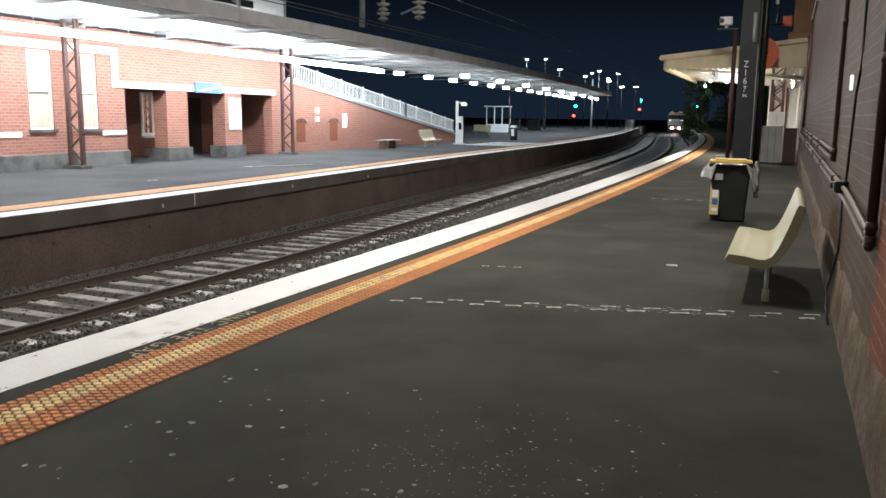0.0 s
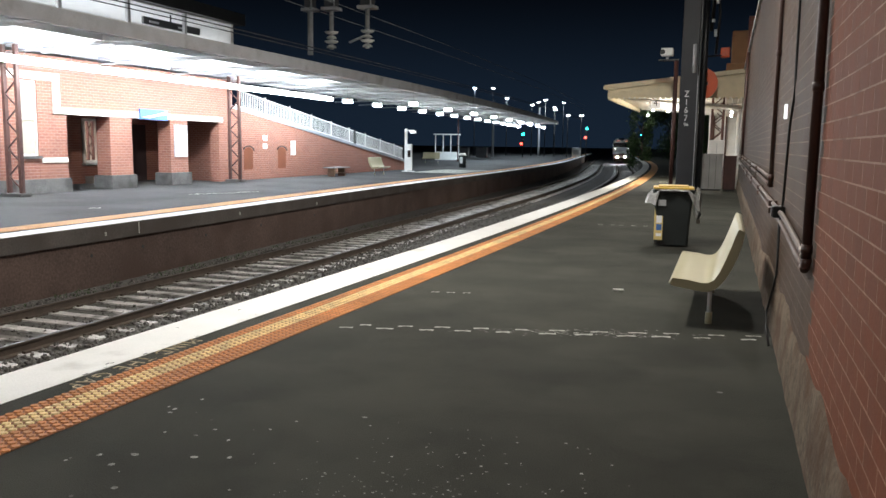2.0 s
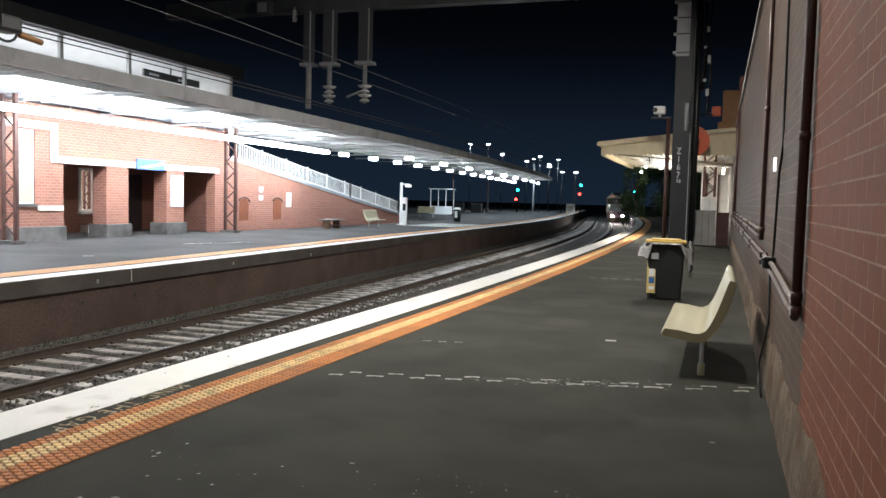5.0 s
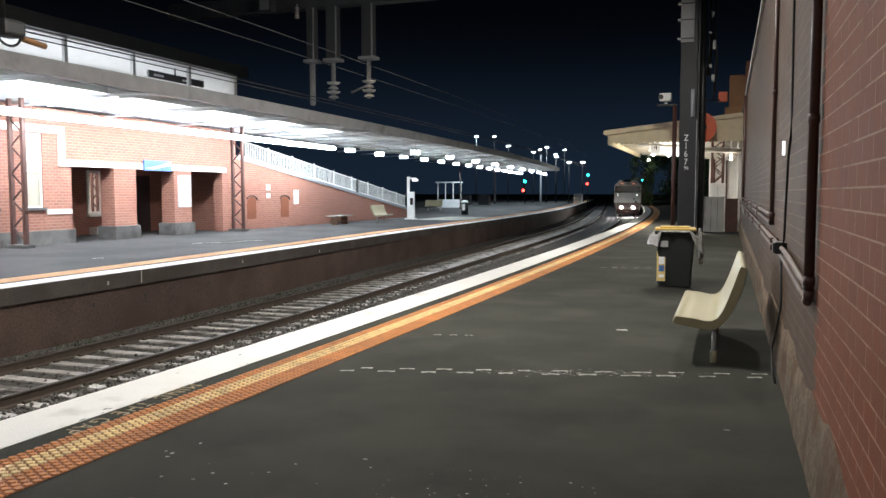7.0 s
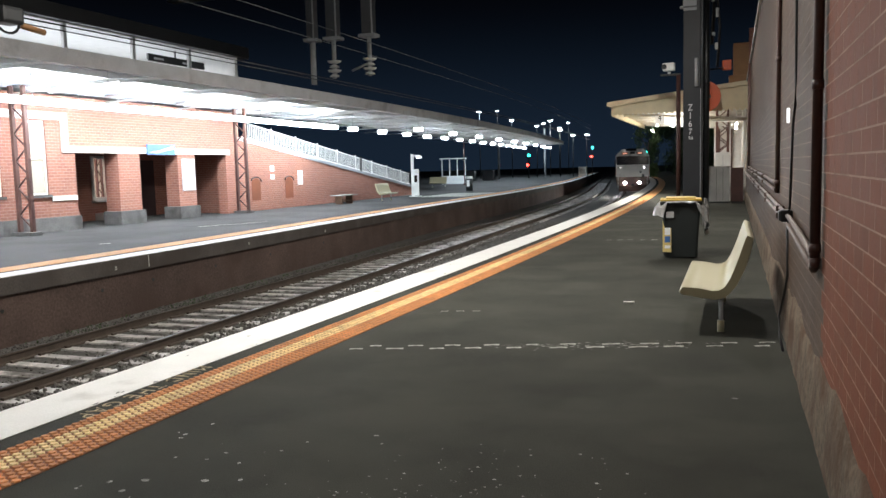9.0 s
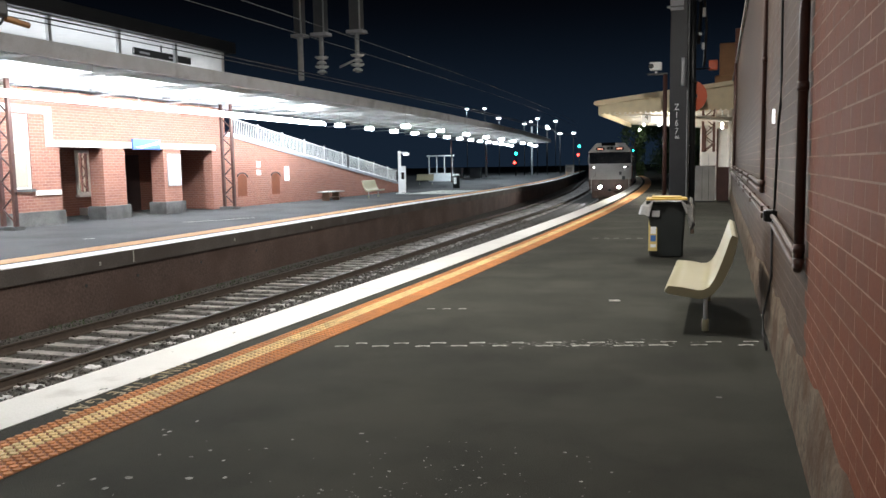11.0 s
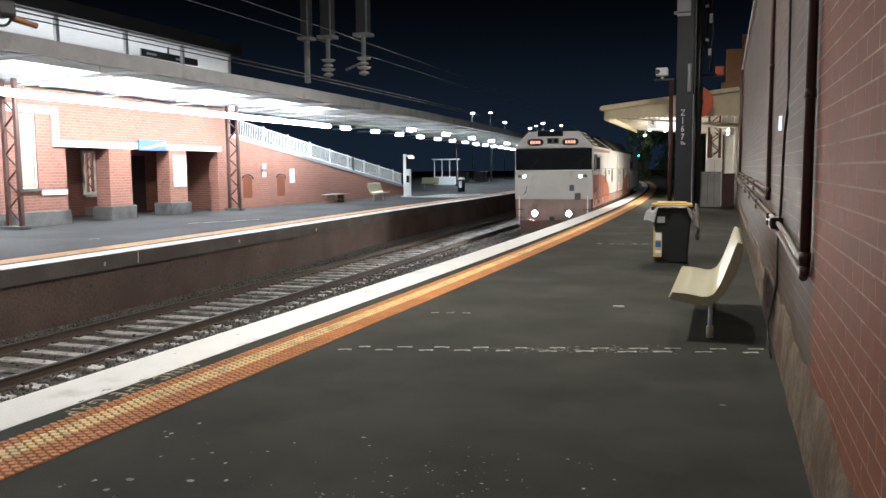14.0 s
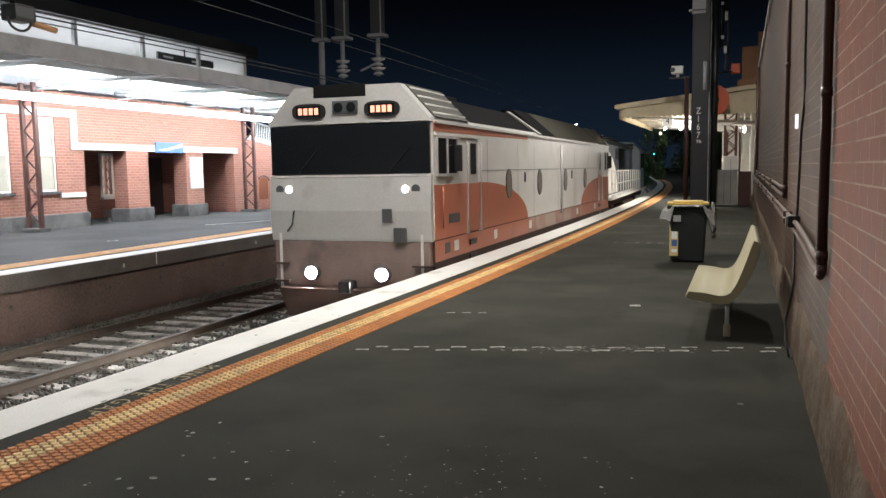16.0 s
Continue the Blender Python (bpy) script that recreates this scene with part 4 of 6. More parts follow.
    # soffit coloured dark for the porch's shade
    part("soffit", box(FX - 3.4, FX - 0.46, 21.6, 30.9, 2.75, 2.85), PORCH_SHADE, w)
    gap = part("porch_opening", box(FX - 3.42, FX - 3.36, 26.0, 26.12, 0.68, 2.46), WHITE, w, "white-framed opening through the porch wall")
    for a, b, c, d in ((27.3, 27.42, 0.68, 2.46), (26.12, 27.3, 2.36, 2.46), (26.12, 27.3, 0.68, 0.80)):
        part("frame_bar", box(FX - 3.42, FX - 3.36, a, b, c, d), WHITE, gap)
    part("sill", box(FX - 3.4, FX - 3.2, 25.95, 27.45, 0.60, 0.68), WHITE, gap)
    part("step", box(FX - 3.4, FX - 3.0, 26.1, 27.4, 0.0, 0.16), WHITE, w)
    part("yard_wall", box(FX - 7.2, FX - 7.0, 24.0, 36.0, 0, 4.3), CREAM_PALE, w, "pale lit wall beyond the porch")
    for y in (28.6, 28.9):
        part("yard_column", box(FX - 5.6, FX - 5.5, y, y + 0.08, 0, 4.0), IRON, w)
    for k in range(8):
        part("yard_lacing", tube([(FX - 5.55, 28.64 if k % 2 else 28.94, 0.4 * k), (FX - 5.55, 28.94 if k % 2 else 28.64, 0.4 * k + 0.4)], 0.025, 6), IRON, w)
    # dark sheet for the shaded third opening, shaped as a door
    part("door", box(FX - 3.39, FX - 3.33, 28.3, 29.7, 0, 2.3), PORCH_SHADE, w)
    s = thing("station_sign", Matrix(), "blue and white sign with pale swoosh fixed over the porch", "sign")
    part("board", box(FX + 0.06, FX + 0.12, 25.2, 26.8, 2.40, 2.80, 0.01), mat("sign_blue", (0.09, 0.17, 0.46), 0.4, 0, 0.1, 3, 40, 0), s)
    sw = [(25.3, 2.5), (25.8, 2.56), (26.3, 2.66), (26.72, 2.76), (26.72, 2.62), (26.2, 2.55), (25.7, 2.46)]
    part("swoosh", prism(sw, 0, FX + 0.12, FX + 0.125), WHITE, s)
    s = thing("timetable_poster", Matrix(), "white timetable poster in a thin frame on the pillar", "poster")
    part("sheet", box(FX + 0.03, FX + 0.05, 27.3, 28.05, 1.02, 2.22), WHITE, s)
    for z in np.linspace(1.2, 2.05, 7):
        part("printed_bar", box(FX + 0.051, FX + 0.054, 27.4, 27.4 + 0.5, z, z + 0.03), GALV, s)
    for a, b, c, d in ((27.26, 27.3, 0.98, 2.26), (28.05, 28.09, 0.98, 2.26), (27.3, 28.05, 2.22, 2.26), (27.3, 28.05, 0.98, 1.02)):
        part("frame_bar", box(FX + 0.02, FX + 0.06, a, b, c, d), GALV, s)
    # ramp with its wall and railing
    r = thing("ramp", Matrix(), "brick ramp wall with blind arches and a sloping white picket railing", "ramp")
    top = lambda y: 2.98 + (y - 32.3) * (0.50 - 2.98) / (51.2 - 32.3)
    part("wall", prism([(31.4, 0), (52.4, 0), (52.4, top(52.4)), (31.4, top(31.4))], 0, FX - 0.4, FX - 0.02), FAR_BRICK, r)
    part("kerb", prism([(31.4, top(31.4)), (52.4, top(52.4)), (52.4, top(52.4) + 0.14), (31.4, top(31.4) + 0.14)], 0, FX - 0.45, FX + 0.03), FASCIA, r)
    for y in (32.3, 35.3):
        arch = [(y, 0.35), (y + 0.75, 0.35), (y + 0.75, 1.15)] + [(y + 0.375 + 0.375 * math.cos(a), 1.15 + 0.22 * math.sin(a)) for a in np.linspace(0.3, 2.84, 7)] + [(y, 1.15)]
        # flat panel without a recess; its darker brick carries the recess's shade
        ar = part("blind_arch", prism(arch, 0, FX - 0.016, FX - 0.010), BRICK, r)
        rim = [(p[0] + (p[0] - y - 0.375) * 0.2, p[1] + 0.06) for p in arch[2:-1]]
        part("arch_rim", tube([(FX, *p) for p in rim], 0.03), FACE, ar)
    fence = thing("picket_railing", Matrix(), "white steel picket railing sloping down along the ramp", "railing")
    src = None
    for i in range(136):
        y = 32.2 + 0.147 * i
        m = pose(FX - 0.2, y, top(y) + 0.14)
        if src is None:
            src = part("picket", box(-0.010, 0.010, -0.016, 0.016, 0.06, 0.80), WHITE, fence)
            src.matrix_basis = m
        else:
            again("picket", src, fence, m)
    for h in (0.10, 0.80):
        part("rail", tube([(FX - 0.2, 32, top(32) + 0.14 + h), (FX - 0.2, 52.2, top(52.2) + 0.14 + h)], 0.03), WHITE, fence)
    for i in range(9):
        y = 32.2 + 2.3 * i
        part("post", box(FX - 0.23, FX - 0.17, y - 0.03, y + 0.03, top(y) + 0.1, top(y) + 1.05), WHITE, fence)
    part("gap_panel", box(FX - 0.24, FX - 0.16, 44.3, 44.55, top(44.4) + 0.14, top(44.4) + 1.0), BLACK, fence)
    for y, z0, z1, wd in ((33.9, 1.68, 1.95, 0.36), (33.9, 1.30, 1.55, 0.36), (36.5, 0.98, 1.70, 0.5)):
        s = thing("wall_notice", Matrix(), "small white notice fixed to the brick ramp wall", "notice", "wall notices")
        part("sheet", box(FX, FX + 0.02, y, y + wd, z0, z1, 0.004), WHITE, s)
    # upper concourse, lit inside
    u = thing("concourse", Matrix(), "upper concourse with a long lit opening under a dark roof", "building")
    part("floor", box(FX - 4, FX + 0.0, 8, 31.6, 4.4, 4.9), FASCIA, u)
    part("parapet", box(FX - 0.15, FX, 8, 31.5, 4.9, 5.7), FASCIA, u)
    part("roof", box(FX - 5, FX + 0.25, 6, 32.2, 6.75, 7.25, 0.03), BLACK, u)
    part("ceiling", box(FX - 4, FX - 0.02, 8, 31.4, 6.70, 6.746), WHITE, u)
    part("back_wall", box(FX - 4, FX - 3.8, 8, 31.5, 4.9, 6.75), WHITE, u)
    part("end_wall", box(FX - 4, FX, 31.4, 31.6, 4.9, 6.75), WHITE, u)
    for y in (16.0, 21.6, 24.9, 28.2):
        part("post", box(FX - 0.14, FX - 0.02, y, y + 0.14, 5.7, 6.75), GALV, u)
    s = thing("hanging_sign", Matrix(), "dark hanging direction sign in the concourse", "sign")
    part("board", box(FX - 0.9, FX - 0.8, 26.7, 30.3, 6.14, 6.42, 0.01), BLACK, s)
    for y in (27.0, 28.8):
        part("printed_bar", box(FX - 0.795, FX - 0.79, y, y + 0.6, 6.22, 6.30), GALV, s)
    part("hanger", rod((FX - 0.85, 28.4, 6.42), (FX - 0.85, 28.4, 6.75), 0.03), BLACK, s)
    # set the whole range nearer to the tracks, at nine tenths of its size, with its feet on the platform
    k, eye = 0.925, Vector((0, 0, 1.57))
    done = set()
    for ob in set(bpy.data.objects) - standing:
        if ob.type != "MESH":
            continue
        placed = ob.location.length > 0
        if placed:
            ob.location = eye + k * (ob.location - eye)
        if ob.data.name not in done:
            done.add(ob.data.name)
            for v in ob.data.vertices:
                v.co = v.co * k if placed else (eye + k * (v.co - eye) if v.co.z > 0.02 else Vector((k * v.co.x, k * v.co.y, 0.0)))


def lattice_column(x, y, top):
    c = thing("lattice_column", pose(x, y, 0), "dark brown iron lattice column on a stone base", "column", "canopy columns")
    for sx in (-0.23, 0.23):
        part("chord", box(sx - 0.05, sx + 0.05, -0.06, 0.06, 0.0, top, 0.006), IRON, c)
    n = 10
    for i in range(n):
        z0, z1 = 0.2 + (top - 0.4) * i / n, 0.2 + (top - 0.4) * (i + 1) / n
        a, b = (-0.21, 0.21) if i % 2 else (0.21, -0.21)
        part("lacing_bar", tube([(a, 0, z0), (b, 0, z1)], 0.026, 6), IRON, c)
    part("base", box(-0.36, 0.36, -0.2, 0.2, 0, 0.10, 0.02), BLUESTONE, c)
    return c


def far_canopy():
    c = thing("platform_canopy", Matrix(), "long white-lined canopy over the far platform following the bend", "canopy")
    part("roof_sheet", sweep([(-7.92, 4.42), (-16.6, 4.52), (-16.6, 4.58), (-7.92, 4.48)], -10, 96, closed=True), CANOPY, c)
    part("fascia", sweep([(-7.86, 4.10), (-7.86, 4.46), (-7.92, 4.46), (-7.92, 4.10)], -10, 96, closed=True), CANOPY_EDGE, c)
    for off in (-10.0, -12.2, -14.4):
        part("purlin", sweep([(off, 4.28), (off, 4.44), (off - 0.08, 4.44), (off - 0.08, 4.28)], -10, 96, closed=True), CANOPY, c)
    for s in np.arange(-8, 96, 3.7):
        x0, y0, a = along(float(s), -7.95)
        x1, y1, _ = along(float(s), -15.2)
        bm = tube([(x0, y0, 4.16), (x1, y1, 4.26)], 0.05, 6)
        tube([(x0, y0, 4.16), (x1, y1, 3.98)], 0.03, 6, bm=bm)
        for f in (0.3, 0.55, 0.8):
            tube([(x0 + (x1 - x0) * f, y0 + (y1 - y0) * f, 4.18), (x0 + (x1 - x0) * f, y0 + (y1 - y0) * f, 4.16 - 0.18 * f)], 0.025, 6, bm=bm)
        part("rafter", bm, CANOPY, c)
    src = None
    for s in np.arange(5.0, 36, 1.65):
        x, y, a = along(float(s), -11.7)
        m = pose(x, y, 3.70, 0, 0, math.degrees(a))
        if src is None:
            src = thing("tube_light", m, "glaring white tube light hung below the canopy", "light fitting", "canopy tube lights")
            part("casing", box(-0.09, 0.09, -0.8, 0.8, 0.05, 0.10, 0.01), WHITE, src)
            # diffuser wider than a tube: the bloom is put into its shape
            part("diffuser", box(-0.17, 0.17, -0.78, 0.78, -0.09, 0.05, 0.04), TUBE, src)
            part("hanger", rod((0, 0.5, 0.09), (0, 0.5, 0.78), 0.012, 6), GALV, src)
        else:
            copy_thing(src, m)
    src = None
    for off, first, step in ((-11.9, 38.0, 4.1), (-9.4, 41.0, 6.6)):
        for s in np.arange(first, 95, step):
            x, y, a = along(float(s), off)
            m = pose(x, y, 3.74, 0, 0, math.degrees(a))
            if src is None:
                src = thing("box_light", m, "small square glaring light hung below the canopy", "light fitting", "canopy box lights")
                part("casing", box(-0.22, 0.22, -0.26, 0.26, 0.05, 0.11, 0.01), WHITE, src)
                part("diffuser", box(-0.19, 0.19, -0.23, 0.23, -0.11, 0.05, 0.05), TUBE, src)
                part("hanger", rod((0, 0, 0.1), (0, 0, 0.72), 0.015, 6), GALV, src)
            else:
                copy_thing(src, m)
    fl = thing("fascia_lamp", Matrix(), "slim white tube lamp hung across the canopy edge", "light fitting")
    part("tube", rod((-17.07, 17.0, 3.88), (-14.78, 17.0, 3.99), 0.035, 10), SIGN_GLOW, fl)
    for f in (0.15, 0.85):
        x, z = -17.07 + f * 2.29, 3.88 + f * 0.11
        part("hanger", rod((x, 17.0, z), (x, 17.0, 4.46), 0.012, 6), GALV, fl)
    for x, y in ((-18.85, 17.6), (-18.75, 28.3)):
        lattice_column(x, y, 4.2)
    p = thing("canopy_post", pose(-24.4, 74.5, 0), "slim dark brown steel post below the canopy", "column")
    part("post", rod((0, 0, 0), (0, 0, 4.5), 0.06, 10), IRON, p)
    part("collar", rod((0, 0, 0), (0, 0, 0.2), 0.12, 10), IRON, p)
    for x, y in ((-29.8, 106.0), (-27.9, 126.0)):
        p = thing("steel_pole", pose(x, y, 0), "pale galvanised steel pole beyond the far platform", "pole", "steel poles")
        part("pole", rod((0, 0, -1.45), (0, 0, 7.5), 0.16, 10, 0.12), GALV, p)
        part("collar", rod((0, 0, -1.45), (0, 0, -1.2), 0.24, 10), GALV, p)


def near_canopy():
    c = thing("platform_canopy", Matrix(), "cream canopy with scalloped valance over the near platform", "canopy")
    x0, x1, y0, y1 = -4.55, 0.6, 32.3, 44.5
    # end fascia, with a scalloped lower edge and a moulded top
    pts = [(x0, 3.93)] + [(x1, 4.47), (x1, 3.55)]
    n = 26
    for i in range(n * 4, -1, -1):
        f = i / (n * 4)
        pts.append((x0 + 0.10 + (x1 - x0 - 0.10) * f, 3.53 - 0.07 * abs(math.sin(math.pi * f * n))))
    part("fascia", prism(pts, 1, y0, y0 + 0.05), CREAM, c)
    part("moulding", prism([(x0 - 0.12, 3.86), (x0 - 0.1, 3.97), (x1, 4.55), (x1, 4.40), (x0 - 0.02, 3.80)], 1, y0 - 0.10, y0 + 0.02), CREAM, c)
    side = [(y0, 3.93), (y1, 3.93)] + [(y1 - (y1 - y0) * i / 160, 3.50 - 0.07 * abs(math.sin(math.pi * i / 4))) for i in range(161)]
    part("valance", prism(side, 0, x0 + 0.05, x0 + 0.10), CREAM, c)
    part("roof_sheet", prism([(x0 - 0.08, 3.94), (x1, 4.5), (x1, 4.56), (x0 - 0.08, 4.0)], 1, y0, y1), CREAM, c)
    for y in np.arange(y0 + 1.2, y1, 1.5):
        bm = tube([(x0 + 0.2, y, 3.72), (x1, y, 3.9)], 0.05, 6)
        tube([(x0 + 0.2, y, 3.6), (x1, y, 3.2)], 0.04, 6, bm=bm)
        for f in (0.3, 0.6, 0.85):
            xx = x0 + 0.2 + (x1 - x0 - 0.2) * f
            tube([(xx, y, 3.6 - 0.4 * f), (xx, y, 3.75)], 0.03, 6, bm=bm)
        part("truss", bm, WHITE, c)
    for x, y, z in ((-2.38, 35.2, 3.12), (-3.9, 43.0, 3.25), (-2.1, 40, 3.25), (-1.75, 34.6, 3.35), (-1.95, 44.2, 2.5), (-1.5, 44.2, 2.4), (-3.3, 38.6, 3.3), (0.1, 36.0, 3.1), (0.1, 39.5, 3.1)):
        lamp = thing("canopy_lamp", pose(x, y, z), "bright round lamp hung below the cream canopy", "light fitting", "near canopy lamps")
        bm = bmesh.new()
        bmesh.ops.create_icosphere(bm, subdivisions=2, radius=0.055)
        part("globe", bm, LAMP_WARM, lamp)
        part("stem", rod((0, 0, 0.1), (0, 0, 3.95 + 0.109 * (x + 4.6) - z), 0.015, 6), GALV, lamp)
    s = thing("platform_sign", Matrix(), "square white platform number sign hung below the canopy", "sign")
    # board's brightness comes from added emission, not from a lamp inside
    part("board", box(-2.96, -2.59, 33.5, 33.56, 3.15, 3.56, 0.01), SIGN_FILL, s, "white sign board with an added glow in place of lamplight")
    ob = part("figure", text_bm("4", 0.36, 0.002), INK, s)
    ob.matrix_basis = pose(-2.775, 33.494, 3.355, 90, 0, 0)
    part("hanger", rod((-2.775, 33.53, 3.56), (-2.775, 33.53, 4.1), 0.02, 6), GALV, s)
    b = thing("near_building", Matrix(), "pale painted station building beside the near platform", "building")
    part("wall", box(0.5, 0.9, 44.2, 62, 0, 5.0), WHITE, b)
    part("end_wall", box(0.5, 6, 32.2, 32.4, 0, 6.4), FAR_BRICK, b)
    part("cornice", box(-0.05, 0.9, 32.9, 34.0, 4.75, 6.0, 0.05), BROWN, b)
    part("cornice", box(-0.2, 0.5, 32.6, 33.2, 4.35, 4.78, 0.05), BROWN, b)
    for y in (35, 38, 41):
        part("pilaster", box(0.36, 0.5, y, y + 0.4, 0, 4.2, 0.01), WHITE, b)
        part("door", box(0.44, 0.5, y + 1.0, y + 1.9, 0, 2.4, 0.01), BROWN, b)
    part("screen_wall", box(-0.95, 0.5, 44.6, 44.8, 0, 3.9), WHITE, b, "pale painted wall closing the canopy end")
    for x in (-0.7, -0.1):
        part("screen_post", box(x - 0.04, x + 0.04, 44.5, 44.6, 0, 3.9), IRON, b)
    lattice_column(-0.45, 37.0, 4.0)
    lattice_column(-0.5, 41.5, 4.0)
    pf = thing("white_cabinet", Matrix(), "pale metal kiosk standing against the building", "cabinet")
    part("body", box(-0.7, -0.1, 34.6, 35.2, 0, 1.95, 0.02), WHITE, pf)
    part("door_seam", box(-0.41, -0.39, 34.592, 34.6, 0.1, 1.85), GALV, pf)
    g = thing("utility_cabinet", Matrix(), "grey steel utility cabinet beside the wall end", "cabinet")
    part("body", box(-0.88, -0.14, 33.0, 33.5, 0.05, 1.37, 0.015), CONCRETE, g)
    part("top", box(-0.92, -0.10, 32.96, 33.54, 1.37, 1.41, 0.01), CONCRETE, g)
    part("base", box(-0.86, -0.16, 33.02, 33.48, 0, 0.06), BLACK, g)
    for x in (-0.62, -0.38):
        part("seam", box(x, x + 0.012, 32.992, 33.0, 0.1, 1.33), BLACK, g)
    g = thing("utility_cabinet", Matrix(), "dark brown steel utility cabinet beside the wall end", "cabinet")
    part("body", box(-0.08, 0.36, 33.1, 33.5, 0.05, 1.30, 0.015), IRON, g)
    part("top", box(-0.09, 0.38, 33.06, 33.54, 1.30, 1.34, 0.01), IRON, g)
    part("base", box(-0.06, 0.34, 33.12, 33.48, 0, 0.06), BLACK, g)
    o = thing("warning_lamp", Matrix(), "small orange lamp housing on a bracket high on the post", "lamp")
    part("housing", box(-0.42, -0.10, 31.9, 32.15, 4.92, 5.28, 0.04), ORANGE_DISC, o)
    part("bracket", rod((-0.95, 31.3, 4.9), (-0.3, 32.0, 5.0), 0.03, 8), BLACK, o)
    d = thing("hanging_bundle", Matrix(), "dark fittings and cables hanging high beside the post", "cable")
    bm = tube([(-0.55, 31.4, 9), (-0.6, 31.4, 7.5), (-0.5, 31.4, 6.4), (-0.58, 31.5, 5.0)], 0.05)
    tube([(-0.75, 31.4, 9), (-0.7, 31.4, 7.0), (-0.78, 31.4, 5.8)], 0.07, bm=bm)
    part("cable", bm, CABLE, d)
    for z, x, hgt in ((5.6, -0.62, 0.25), (6.1, -0.72, 0.12), (6.75, -0.60, 0.32), (7.3, -0.74, 0.1), (7.9, -0.66, 0.2)):
        part("clamp", box(x - 0.05, x + 0.06, 31.3, 31.42, z, z + hgt, 0.02), GALV, d)


# ---- furniture on the far platform, lamps, signals, trees ----
def far_things():
    bench(pose(-17.3, 40.2, 0, 0, 0, 180), 1.6, "cream fibreglass bench below the ramp wall")
    t = thing("low_table", Matrix(), "low timber bench table beside the ramp wall", "table")
    part("top", box(-18.4, -17.75, 35.2, 36.9, 0.40, 0.45, 0.01), CONCRETE, t)
    for y in (35.45, 36.55):
        part("trestle", box(-18.25, -17.9, y, y + 0.10, 0, 0.40), WOOD, t)
    part("shelf", box(-18.3, -17.85, 35.4, 36.7, 0.14, 0.18), WOOD, t)
    p = thing("information_post", Matrix(), "white help point post with panel and small lamp arm", "post")
    part("post", box(-17.85, -17.70, 44.4, 44.52, 0, 2.5, 0.02), WHITE, p)
    part("panel", box(-17.70, -17.40, 44.38, 44.55, 0.08, 1.62, 0.02), WHITE, p)
    part("screen", box(-17.64, -17.46, 44.37, 44.38, 0.85, 1.25), GLASS, p)
    part("arm", box(-17.75, -17.25, 44.42, 44.5, 2.36, 2.44), WHITE, p)
    part("lamp", box(-17.5, -17.2, 44.38, 44.55, 2.24, 2.36), SIGN_GLOW, p)
    part("base", box(-17.95, -17.3, 44.25, 44.65, 0, 0.05), WHITE, p)
    mk = tagged(obj("painted_box", box(-17.2, -14.2, 43.6, 50.0, 0.0, 0.006), CHALK), "worn white hatching painted on the far platform", "platform marking", kind="structure")
    sh = thing("shelter", pose(-27.6, 80.6, 0, 0, 0, 15), "small glazed waiting shelter with white frames", "shelter")
    for x in (-1.2, -0.4, 0.4, 1.2):
        part("post", box(x - 0.05, x + 0.05, -0.05, 0.05, 0, 2.6), WHITE, sh)
    part("roof", box(-1.4, 1.4, -0.8, 0.8, 2.6, 2.7, 0.02), WHITE, sh)
    part("rail", box(-1.2, 1.2, -0.04, 0.04, 0.75, 0.85), WHITE, sh)
    part("panel", box(-1.2, 1.2, -0.03, 0.03, 0.0, 0.75), WHITE, sh)
    bench(pose(-23.7, 67.2, 0, 0, 0, 100), 1.5, "pale bench beside the waiting shelter")
    b = thing("litter_bin", pose(-17.8, 55.4, 0), "dark litter bin with a pale lid standing on the far platform", "bin")
    part("body", rod((0, 0, 0), (0, 0, 0.85), 0.25, 14, 0.28), BIN, b)
    part("lid", rod((0, 0, 0.85), (0, 0, 1.02), 0.30, 14, 0.2), WHITE, b)
    part("panel", box(-0.1, 0.1, -0.30, -0.27, 0.3, 0.75), WHITE, b)
    b = thing("equipment_box", pose(-20.9, 120, 0), "white equipment cabinet at the end of the far platform", "cabinet")
    part("body", box(-0.6, 0.6, -0.4, 0.4, 0, 1.4, 0.03), WHITE, b)
    part("panel", box(-0.4, 0.4, -0.43, -0.4, 0.4, 1.1), GALV, b)
    for x in (-32.0, -29.5):
        c = thing("equipment_box", pose(x, 100, 0), "dark equipment cabinet beyond the far platform", "cabinet")
        part("body", box(-0.7, 0.7, -0.4, 0.4, 0, 1.2, 0.03), MAST, c)
        part("roof", box(-0.75, 0.75, -0.45, 0.45, 1.2, 1.26, 0.01), MAST, c)
    for x, y, zg, zr in ((-26.7, 110, 3.14, 1.85), (-22.8, 140, 4.58, 3.08)):
        s = thing("railway_signal", pose(x, y, 0), "railway signal showing green over red", "signal", "railway signals")
        part("post", rod((0, 0.2, -1.2), (0, 0.2, zg + 0.4), 0.08, 10), BLACK, s)
        for z, gm, nm in ((zg, GREEN, "green_lamp"), (zr, RED, "red_lamp")):
            h = part("signal_head", box(-0.28, 0.28, -0.05, 0.12, z - 0.38, z + 0.38, 0.04), BLACK, s)
            part(nm, rod((-0.1 if z == zr else 0.1, -0.10, z), (-0.1 if z == zr else 0.1, -0.055, z), 0.19, 16), gm, h)
    s = thing("railway_signal", pose(-13.18, 135, 0), "small distant railway signal showing green", "signal", "railway signals")
    part("post", rod((0, 0.2, -1.2), (0, 0.2, 3.86), 0.06, 10), BLACK, s)
    h = part("signal_head", box(-0.16, 0.16, -0.05, 0.12, 3.31, 3.81, 0.03), BLACK, s)
